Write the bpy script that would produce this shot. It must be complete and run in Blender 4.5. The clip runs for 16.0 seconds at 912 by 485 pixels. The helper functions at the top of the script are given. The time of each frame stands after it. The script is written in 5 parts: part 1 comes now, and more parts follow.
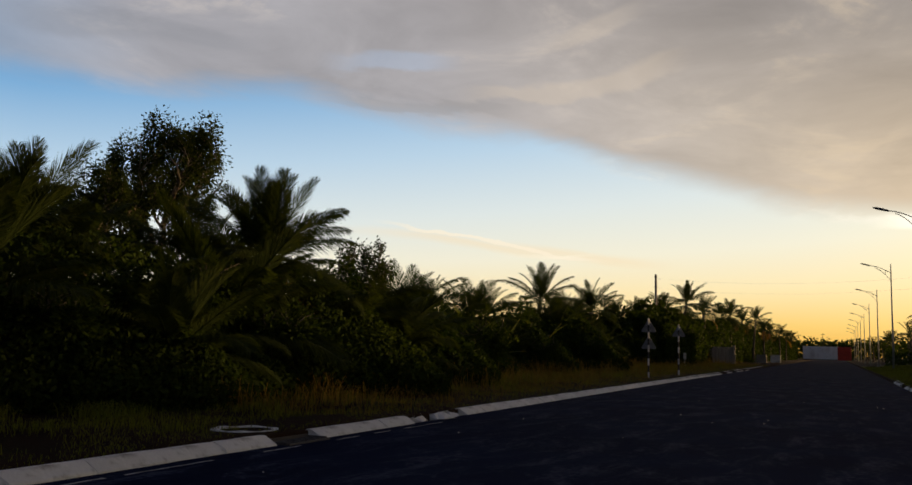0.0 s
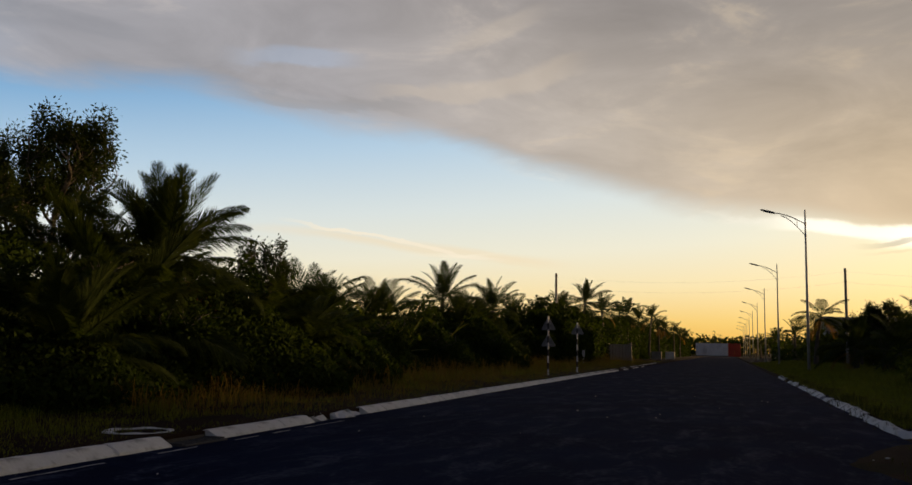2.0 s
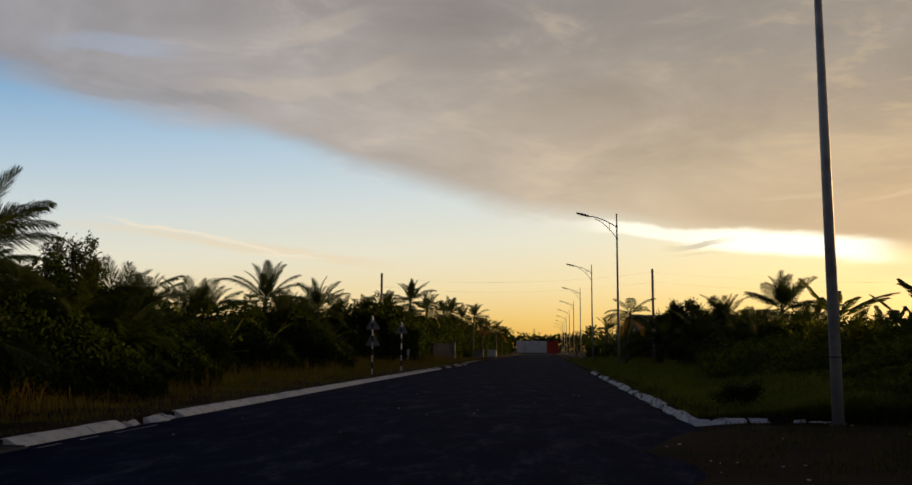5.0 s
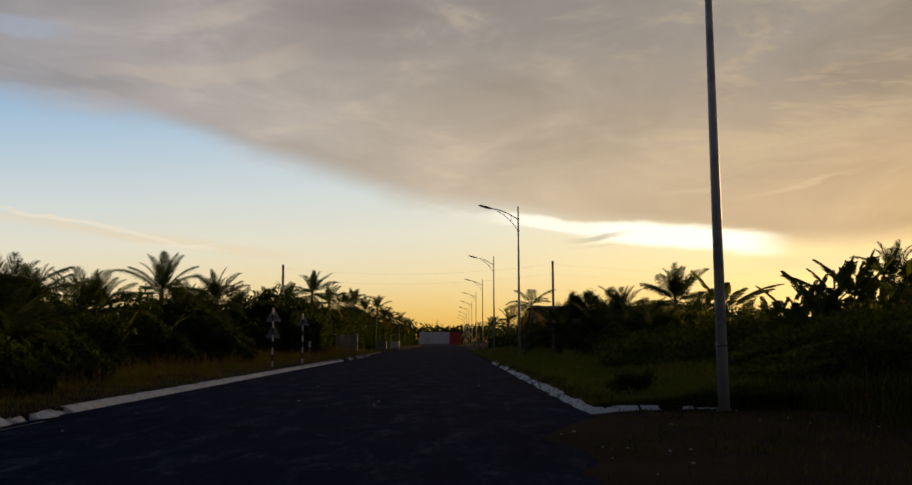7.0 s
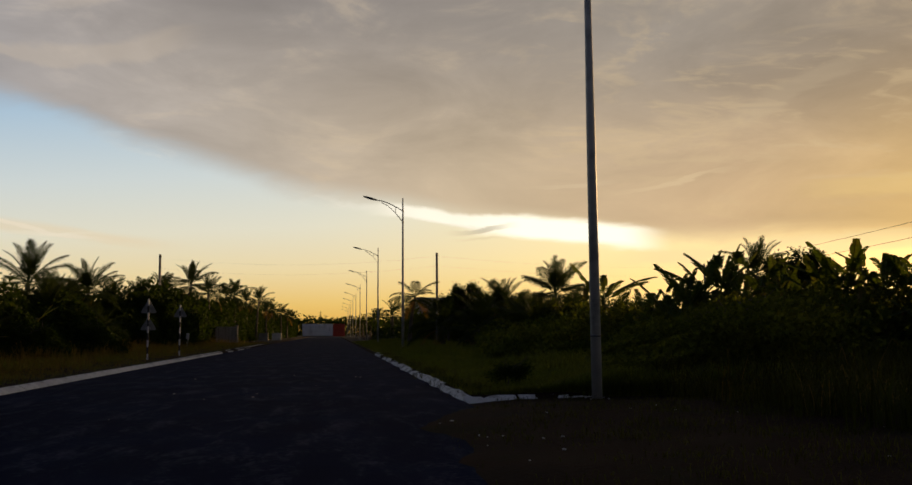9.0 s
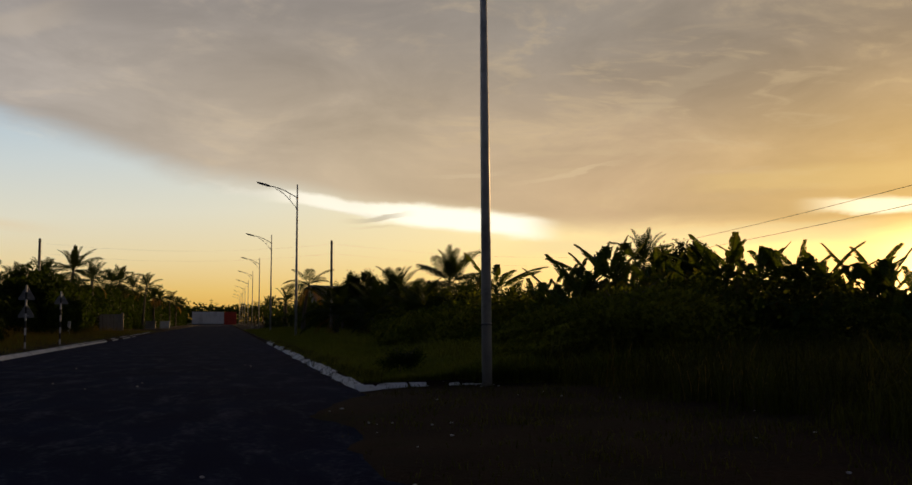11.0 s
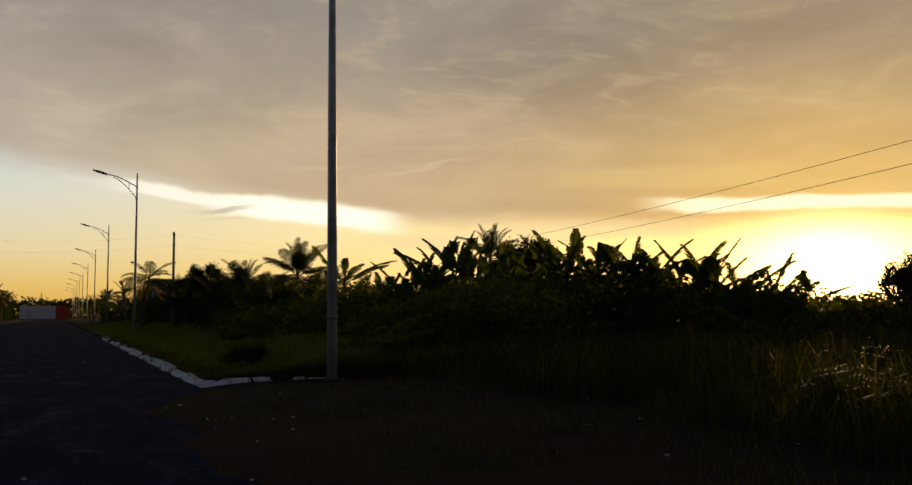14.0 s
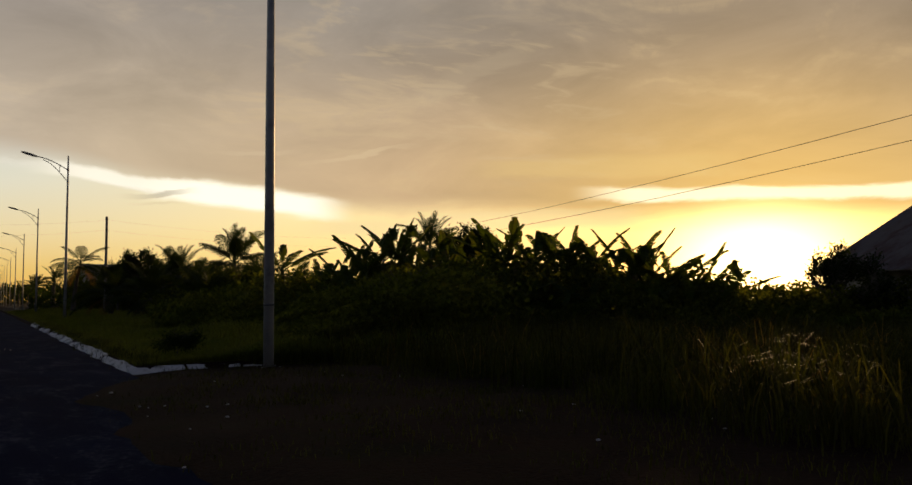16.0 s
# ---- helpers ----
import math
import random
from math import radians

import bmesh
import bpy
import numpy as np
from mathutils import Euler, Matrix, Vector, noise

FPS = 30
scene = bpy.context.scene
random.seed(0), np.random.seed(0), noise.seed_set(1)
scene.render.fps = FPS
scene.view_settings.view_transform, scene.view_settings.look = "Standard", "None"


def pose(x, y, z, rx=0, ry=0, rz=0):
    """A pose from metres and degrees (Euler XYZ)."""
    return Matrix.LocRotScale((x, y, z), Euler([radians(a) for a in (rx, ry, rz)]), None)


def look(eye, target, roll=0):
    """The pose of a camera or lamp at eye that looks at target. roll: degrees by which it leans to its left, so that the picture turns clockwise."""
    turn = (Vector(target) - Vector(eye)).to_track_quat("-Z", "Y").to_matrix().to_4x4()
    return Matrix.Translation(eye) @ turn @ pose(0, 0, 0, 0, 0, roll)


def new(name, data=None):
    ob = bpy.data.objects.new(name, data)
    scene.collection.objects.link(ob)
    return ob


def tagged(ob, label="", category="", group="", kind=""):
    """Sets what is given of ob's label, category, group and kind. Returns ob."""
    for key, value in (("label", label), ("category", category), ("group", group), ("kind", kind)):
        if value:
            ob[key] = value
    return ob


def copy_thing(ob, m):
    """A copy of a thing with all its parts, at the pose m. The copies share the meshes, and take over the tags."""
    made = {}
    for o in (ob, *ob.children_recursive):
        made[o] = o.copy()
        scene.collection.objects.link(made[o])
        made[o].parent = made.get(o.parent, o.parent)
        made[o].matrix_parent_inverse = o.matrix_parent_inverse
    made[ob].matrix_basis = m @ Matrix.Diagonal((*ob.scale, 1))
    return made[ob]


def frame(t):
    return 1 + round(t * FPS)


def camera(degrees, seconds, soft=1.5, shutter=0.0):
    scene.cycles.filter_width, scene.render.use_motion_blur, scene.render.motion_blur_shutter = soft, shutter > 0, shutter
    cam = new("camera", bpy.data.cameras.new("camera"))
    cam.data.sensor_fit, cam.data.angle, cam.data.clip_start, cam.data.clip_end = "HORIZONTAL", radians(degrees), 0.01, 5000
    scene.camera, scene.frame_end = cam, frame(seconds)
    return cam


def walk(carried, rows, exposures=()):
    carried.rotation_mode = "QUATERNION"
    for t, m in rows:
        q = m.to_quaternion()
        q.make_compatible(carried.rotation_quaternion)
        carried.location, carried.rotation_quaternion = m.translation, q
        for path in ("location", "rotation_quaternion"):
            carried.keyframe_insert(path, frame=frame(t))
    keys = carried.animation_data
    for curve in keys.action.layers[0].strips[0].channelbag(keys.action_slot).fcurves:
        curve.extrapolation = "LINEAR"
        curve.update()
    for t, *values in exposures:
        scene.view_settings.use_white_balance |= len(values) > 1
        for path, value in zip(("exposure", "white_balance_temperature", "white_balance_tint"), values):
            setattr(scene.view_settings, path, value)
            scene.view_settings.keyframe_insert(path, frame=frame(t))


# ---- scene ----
cam = camera(53.44, 16.0)
# seconds, place, then turn to the left, tilt up and roll
ROWS = [
    (0.0, -0.222, 0.286, 1.272, 22.73, 6.62, 1.34),
    (0.5, -0.205, 0.268, 1.271, 21.29, 6.52, 1.52),
    (1.0, -0.186, 0.245, 1.269, 19.54, 6.61, 1.12),
    (1.5, -0.172, 0.230, 1.268, 18.35, 6.55, 1.26),
    (2.0, -0.154, 0.209, 1.266, 16.61, 6.66, 0.97),
    (2.5, -0.131, 0.181, 1.264, 14.35, 6.77, 0.76),
    (3.0, -0.105, 0.148, 1.261, 11.66, 6.88, 0.48),
    (3.5, -0.089, 0.128, 1.259, 10.02, 6.97, 0.39),
    (4.0, -0.077, 0.112, 1.258, 8.66, 6.97, 0.05),
    (4.5, -0.063, 0.093, 1.256, 7.14, 6.88, 0.11),
    (7.0, -0.000, 0.000, 1.250, -0.52, 6.22, -0.23),
    (7.5, 0.013, -0.021, 1.249, -2.32, 6.15, -0.41),
    (8.0, 0.029, -0.047, 1.247, -4.54, 6.19, -0.63),
    (8.5, 0.039, -0.066, 1.245, -6.10, 5.80, -0.36),
    (9.0, 0.050, -0.086, 1.244, -7.81, 5.65, -0.38),
    (11.5, 0.094, -0.181, 1.238, -15.97, 4.69, -0.37),
    (12.0, 0.102, -0.200, 1.238, -17.60, 4.56, -0.65),
    (12.5, 0.110, -0.222, 1.236, -19.62, 4.44, -0.85),
    (13.0, 0.120, -0.249, 1.235, -22.00, 4.60, -0.74),
    (13.5, 0.123, -0.259, 1.234, -22.89, 4.55, -0.63),
    (14.0, 0.126, -0.270, 1.234, -23.87, 4.45, -0.42),
    (14.5, 0.129, -0.283, 1.233, -24.99, 4.23, -0.61),
    (15.0, 0.132, -0.292, 1.232, -25.84, 4.20, -0.35),
    (15.5, 0.135, -0.302, 1.232, -26.76, 3.95, -0.17),
    (16.0, 0.137, -0.313, 1.232, -27.66, 3.64, -0.21),
]
walk(cam, [(t, pose(x, y, z, 90 + pitch, 0, yaw) @ pose(0, 0, 0, 0, 0, roll)) for t, x, y, z, yaw, pitch, roll in ROWS],
     exposures=[(0.0, 0.0), (3.0, -0.12), (7.0, -0.22), (9.0, -0.28), (12.5, -0.34), (16.0, -0.32)])

# ---- world, sun ----
SUN_AZ, SUN_EL = 47.0, 1.9      # degrees clockwise from +y, and up


class Nodes:
    """Short hand for node trees."""

    def __init__(self, tree):
        self.t = tree
        tree.nodes.clear()

    def add(self, kind, props=None, **inputs):
        n = self.t.nodes.new(kind)
        for k, v in (props or {}).items():
            if k == "operation":
                n.operation = v
            elif k == "blend_type":
                n.blend_type = v
            elif k == "data_type":
                n.data_type = v
            elif k == "noise_dimensions":
                n.noise_dimensions = v
            elif k == "sky_type":
                n.sky_type = v
            elif k == "interpolation_type":
                n.interpolation_type = v
            elif k == "feature":
                n.feature = v
        for k, v in inputs.items():
            key = int(k[1:]) if k[0] == "i" and k[1:].isdigit() else k.replace("_", " ")
            self.link(v, n.inputs[key])
        return n

    def link(self, v, socket):
        if isinstance(v, bpy.types.NodeSocket):
            self.t.links.new(v, socket)
        else:
            socket.default_value = v

    def math(self, op, a, b=0.0, c=0.0, clamp=False):
        n = self.t.nodes.new("ShaderNodeMath")
        n.operation, n.use_clamp = op, clamp
        for s, v in zip(n.inputs, (a, b, c)):
            self.link(v, s)
        return n.outputs[0]

    def step(self, v, lo, hi, a=0.0, b=1.0):
        n = self.t.nodes.new("ShaderNodeMapRange")
        n.interpolation_type = "SMOOTHSTEP"
        for s, x in zip(n.inputs, (v, lo, hi, a, b)):
            self.link(x, s)
        return n.outputs[0]

    def linear(self, v, lo, hi, a=0.0, b=1.0):
        n = self.t.nodes.new("ShaderNodeMapRange")
        for s, x in zip(n.inputs, (v, lo, hi, a, b)):
            self.link(x, s)
        return n.outputs[0]

    def mix(self, f, a, b, how="MIX"):
        n = self.t.nodes.new("ShaderNodeMix")
        n.data_type, n.blend_type = "RGBA", how
        for i, v in ((0, f), (6, a), (7, b)):
            self.link(v if not isinstance(v, tuple) else (*v, 1.0), n.inputs[i])
        return n.outputs[2]

    def ramp(self, f, stops, ease=False):
        n = self.t.nodes.new("ShaderNodeValToRGB")
        e = n.color_ramp.elements
        n.color_ramp.interpolation = "EASE" if ease else "LINEAR"
        while len(e) < len(stops):
            e.new(0.5)
        for el, (p, c) in zip(e, stops):
            el.position = p
            el.color = (*c, 1.0) if isinstance(c, tuple) else (c, c, c, 1.0)
        self.link(f, n.inputs[0])
        return n.outputs[0]

    def noise(self, vec, scale, detail=3.0, rough=0.55, distort=0.0):
        n = self.add("ShaderNodeTexNoise", None, Scale=scale, Detail=detail, Roughness=rough, Distortion=distort)
        if vec is not None:
            self.link(vec, n.inputs["Vector"])
        return n.outputs["Fac"]


def make_sky():
    world = bpy.data.worlds.new("dusk_sky")
    scene.world = world
    world.use_nodes = True
    k = Nodes(world.node_tree)
    way = k.add("ShaderNodeTexCoord").outputs["Generated"]
    xyz = k.add("ShaderNodeSeparateXYZ", None, i0=way).outputs
    az = k.math("MULTIPLY", k.math("ARCTAN2", xyz[0], xyz[1]), 57.29578)
    el = k.math("MULTIPLY", k.math("ARCSINE", xyz[2]), 57.29578)
    sun = (math.sin(radians(SUN_AZ)) * math.cos(radians(SUN_EL)), math.cos(radians(SUN_AZ)) * math.cos(radians(SUN_EL)), math.sin(radians(SUN_EL)))
    dot = k.add("ShaderNodeVectorMath", {"operation": "DOT_PRODUCT"}, i0=way, i1=sun).outputs["Value"]
    away = k.math("MULTIPLY", k.math("ARCCOSINE", k.math("MINIMUM", dot, 0.99999)), 57.29578)
    # the cloud deck as a level sheet overhead
    h = k.math("ADD", k.math("MAXIMUM", xyz[2], 0.0), 0.03)
    u, v = k.math("DIVIDE", xyz[0], h), k.math("DIVIDE", xyz[1], h)
    deck = k.add("ShaderNodeCombineXYZ", None, i0=u, i1=v, i2=0.0).outputs[0]
    turned = k.add("ShaderNodeMapping", None, Vector=deck, Rotation=(0, 0, radians(-33)), Scale=(1.5, 0.5, 1.0)).outputs[0]
    streak = k.noise(turned, 0.8, 6.0, 0.56, 0.8)
    billow = k.noise(deck, 0.6, 6.0, 0.56, 0.9)
    broad = k.noise(deck, 0.28, 3.0, 0.5)
    squat = k.add("ShaderNodeMapping", None, Vector=way, Rotation=(0, radians(-14), 0), Scale=(1.0, 1.0, 2.6)).outputs[0]
    mottle = k.noise(squat, 5.5, 7.0, 0.60, 0.5)
    wisps = k.noise(squat, 4.0, 6.0, 0.62, 0.8)
    # clear sky: bands of height, lower and warmer towards the sun
    tall = k.math("MULTIPLY", el, k.linear(away, 15.0, 95.0, 0.58, 1.35))
    clear = k.ramp(k.math("DIVIDE", tall, 40.0), CLEAR)
    clear = k.mix(k.step(away, 52.0, 12.0, 0.0, 0.7), clear, (1.38, 1.08, 0.46))
    nishita = k.add("ShaderNodeTexSky", {"sky_type": "NISHITA"})
    nishita.sun_disc, nishita.sun_elevation, nishita.sun_rotation = False, radians(SUN_EL), radians(SUN_AZ)
    clear = k.mix(0.06, clear, nishita.outputs[0])
    # thin wisps low over the palms
    mid = k.linear(az, -28.0, -10.0, 7.3, 5.3)
    off = k.math("ABSOLUTE", k.math("SUBTRACT", k.math("ADD", el, k.math("MULTIPLY", streak, 0.9)), k.math("ADD", mid, 0.45)))
    wisp = k.math("MULTIPLY", k.step(off, 0.5, 0.0), k.math("MULTIPLY", k.step(az, -33.0, -22.0), k.step(az, -8.0, -13.0)))
    clear = k.mix(k.math("MULTIPLY", wisp, 0.45), clear, (0.95, 0.74, 0.46))
    # cloud: colour by the distance from the sun, grey high up and lighter towards its edge
    edge = k.math("MULTIPLY", k.ramp(k.linear(az, -180.0, 180.0), EDGE), 20.0)
    part_sun = k.math("DIVIDE", away, 120.0)
    low = k.step(k.math("SUBTRACT", el, edge), 13.0, 0.0)
    cloud = k.mix(low, k.ramp(part_sun, HIGH_CLOUD), k.ramp(part_sun, LOW_CLOUD))
    shade = k.math("ADD", k.math("MULTIPLY", mottle, 0.75), k.math("ADD", k.math("MULTIPLY", streak, 0.20), k.math("MULTIPLY", billow, 0.25)))
    depth = k.step(el, 4.0, 14.0, 0.35, 1.0)
    shade = k.math("MULTIPLY_ADD", k.linear(shade, 0.42, 0.78, -0.17, 0.17), depth, 1.0)
    shade = k.math("MULTIPLY", shade, k.linear(broad, 0.3, 0.7, 0.93, 1.07))
    cloud = k.mix(1.0, cloud, k.add("ShaderNodeCombineXYZ", None, i0=k.math("MULTIPLY", shade, 1.02), i1=k.math("MULTIPLY", shade, 0.985), i2=shade).outputs[0], "MULTIPLY")
    # bright curls in the deck
    curl = k.math("MULTIPLY", k.step(k.math("ABSOLUTE", k.math("SUBTRACT", wisps, 0.5)), 0.07, 0.0), k.step(mottle, 0.48, 0.68))
    cloud = k.mix(k.math("MULTIPLY", curl, 0.28), cloud, k.mix(k.step(away, 20.0, 80.0), (0.90, 0.66, 0.34), (0.72, 0.63, 0.55)))
    # small ripples in the deck on the sun's side
    ripple = k.noise(k.add("ShaderNodeMapping", None, Vector=squat, Rotation=(0.3, 0.5, 0.0), Scale=(1.0, 1.0, 2.0)).outputs[0], 13.0, 4.0, 0.55, 0.7)
    ripple = k.math("MULTIPLY", k.step(ripple, 0.50, 0.68), k.math("MULTIPLY", k.step(k.math("ABSOLUTE", k.math("SUBTRACT", az, 28.0)), 20.0, 6.0), k.step(k.math("ABSOLUTE", k.math("SUBTRACT", el, 12.5)), 7.0, 2.0)))
    cloud = k.mix(k.math("MULTIPLY", ripple, 0.30), cloud, (0.82, 0.62, 0.36))
    # thin places where the blue shows through
    thin = k.math("MULTIPLY", k.step(broad, 0.50, 0.62), k.step(away, 58.0, 80.0, 0.0, 0.30))
    # the deck's ragged edge
    rag = k.math("MULTIPLY", k.math("SUBTRACT", k.math("ADD", k.math("MULTIPLY", billow, 0.5), k.math("ADD", k.math("MULTIPLY", mottle, 0.8), k.math("MULTIPLY", streak, 0.3))), 0.8), k.linear(el, 5.0, 14.0, 1.6, 3.2))
    over = k.math("ADD", k.math("SUBTRACT", el, edge), rag)
    mask = k.step(over, -1.0, 1.0)
    sky = k.mix(k.math("MULTIPLY", mask, k.math("SUBTRACT", 1.0, thin)), clear, cloud)
    # lit rim along the deck's edge, broken into short stretches
    rim = k.math("MULTIPLY", k.step(k.math("ABSOLUTE", k.math("ADD", over, 0.5)), 0.55, 0.0), k.step(wisps, 0.46, 0.58))
    rim = k.math("MULTIPLY", rim, k.math("MULTIPLY", k.step(az, -16.0, -4.0), k.step(az, 20.0, 14.0)))
    sky = k.mix(k.math("MULTIPLY", rim, 0.8), sky, (1.05, 0.98, 0.82))
    # gaps of bright light near the sun and small dark scraps below the deck
    for a0, a1, e0, e1, w, s, colour in GAPS:
        line = k.linear(az, a0, a1, e0, e1)
        d = k.math("ABSOLUTE", k.math("SUBTRACT", k.math("ADD", el, k.math("MULTIPLY_ADD", k.math("SUBTRACT", mottle, 0.5), 1.6, k.math("MULTIPLY", k.math("SUBTRACT", billow, 0.5), k.step(el, 7.5, 14.0, 0.5, 5.5)))), line))
        ends = k.math("MULTIPLY", k.step(az, a0 - 1.5, a0 + 3.0), k.step(az, a1 + 1.0, a1 - 2.5))
        sky = k.mix(k.math("MULTIPLY", k.math("MULTIPLY", k.step(d, w, w * 0.4), ends), s), sky, colour)
    # the glow round the sun
    flat = k.math("SQRT", k.math("ADD", k.math("POWER", k.math("MULTIPLY", k.math("SUBTRACT", az, SUN_AZ - 0.8), 0.62), 2.0), k.math("POWER", k.math("SUBTRACT", el, SUN_EL - 0.2), 2.0)))
    wide = k.math("POWER", k.step(away, 26.0, 0.0), 1.6)
    sky = k.mix(1.0, sky, k.mix(wide, (0.0, 0.0, 0.0), (0.22, 0.11, 0.0)), "ADD")
    sky = k.mix(1.0, sky, k.mix(k.math("POWER", k.step(flat, 6.6, 0.3), 2.0), (0.0, 0.0, 0.0), (3.8, 3.1, 1.5)), "ADD")
    # the far side of the sky and the zenith are dim at dusk
    sky = k.mix(k.math("MULTIPLY", k.step(k.math("ABSOLUTE", k.math("SUBTRACT", az, 15.0)), 72.0, 125.0), 0.95), sky, (0.085, 0.090, 0.112))
    sky = k.mix(k.math("MULTIPLY", k.step(el, 23.0, 44.0), 0.95), sky, (0.012, 0.024, 0.075))
    back = k.add("ShaderNodeBackground", None, Color=sky, Strength=1.0)
    k.link(back.outputs[0], k.add("ShaderNodeOutputWorld").inputs[0])


# stops of height above the horizon (in 40 degrees) and colour
CLEAR = [(0.0, (0.80, 0.43, 0.06)), (0.04, (0.88, 0.60, 0.19)), (0.09, (0.91, 0.75, 0.45)), (0.15, (0.85, 0.81, 0.67)), (0.23, (0.70, 0.76, 0.77)),
         (0.34, (0.46, 0.62, 0.78)), (0.50, (0.15, 0.37, 0.66)), (0.8, (0.08, 0.22, 0.45)), (1.0, (0.06, 0.15, 0.32))]
# stops of distance from the sun (in 120 degrees) and colour
HIGH_CLOUD = [(0.0, (0.46, 0.34, 0.20)), (0.13, (0.40, 0.32, 0.22)), (0.24, (0.395, 0.350, 0.285)), (0.42, (0.335, 0.312, 0.285)), (0.60, (0.315, 0.305, 0.305)), (0.80, (0.27, 0.28, 0.31))]
LOW_CLOUD = [(0.0, (1.02, 0.67, 0.21)), (0.08, (0.92, 0.62, 0.23)), (0.19, (0.80, 0.57, 0.31)), (0.32, (0.72, 0.58, 0.38)), (0.45, (0.56, 0.50, 0.41)), (0.60, (0.46, 0.455, 0.46)), (0.80, (0.35, 0.37, 0.41))]
# the deck's lower edge: azimuth (-180 to 180 as 0 to 1), height in 20 degrees
EDGE = [(0.0, 0.77), (0.34, 0.77), (0.371, 0.775), (0.385, 0.752), (0.406, 0.77), (0.420, 0.725), (0.437, 0.690), (0.449, 0.670), (0.463, 0.600), (0.477, 0.528), (0.490, 0.466), (0.513, 0.405), (0.530, 0.35),
        (0.555, 0.295), (0.60, 0.25), (0.66, 0.24), (0.8, 0.45), (1.0, 0.77)]
# azimuth from and to, height from and to, half width, strength, colour
GAPS = [(3.0, 12.5, 7.7, 6.7, 0.55, 0.85, (1.35, 1.25, 1.02)), (9.0, 20.5, 6.75, 5.6, 0.95, 1.0, (1.5, 1.40, 1.12)), (36.0, 75.0, 6.5, 5.8, 0.60, 1.0, (1.5, 1.3, 0.85)),
        (29.0, 45.0, 8.3, 8.2, 0.9, 0.35, (0.98, 0.70, 0.28)), (18.0, 40.0, 4.4, 5.2, 0.8, 0.5, (1.05, 0.84, 0.44)),
        (8.2, 11.2, 6.2, 6.6, 0.26, 0.9, (0.46, 0.38, 0.26)), (8.6, 10.6, 5.75, 5.75, 0.12, 0.5, (0.52, 0.42, 0.28)),
        (-31.0, -23.0, 17.0, 17.6, 0.8, 0.32, (0.42, 0.55, 0.75)), (-22.0, -8.5, 15.2, 18.0, 0.8, 0.32, (0.70, 0.58, 0.45)), (-18.0, -11.0, 18.9, 21.2, 0.8, 0.28, (0.66, 0.56, 0.45)),
        (-31.0, -19.0, 15.0, 14.2, 0.5, 0.35, (0.31, 0.30, 0.30)), (-50.0, -36.0, 18.8, 17.6, 1.0, 0.30, (0.24, 0.25, 0.28)), (12.5, 18.0, 8.9, 9.3, 0.16, 0.35, (0.86, 0.68, 0.44)),
        (18.0, 25.0, 8.7, 9.6, 0.16, 0.4, (0.92, 0.70, 0.42)), (24.0, 33.0, 12.5, 15.0, 0.7, 0.22, (0.66, 0.52, 0.34)), (-27.0, -13.5, 7.9, 5.5, 0.17, 0.7, (1.0, 0.88, 0.68)),
        (-19.0, -14.0, 5.9, 6.0, 0.13, 0.55, (1.0, 0.90, 0.70))]
make_sky()

sun_data = bpy.data.lights.new("sun", "SUN")
sun_data.energy, sun_data.angle, sun_data.color = 5.0, radians(1.2), (1.0, 0.62, 0.26)
sun_lamp = new("sun", sun_data)
sun_lamp.matrix_world = look((200 * math.sin(radians(SUN_AZ)), 200 * math.cos(radians(SUN_AZ)), 200 * math.tan(radians(SUN_EL + 1.7))), (0, 0, 0))


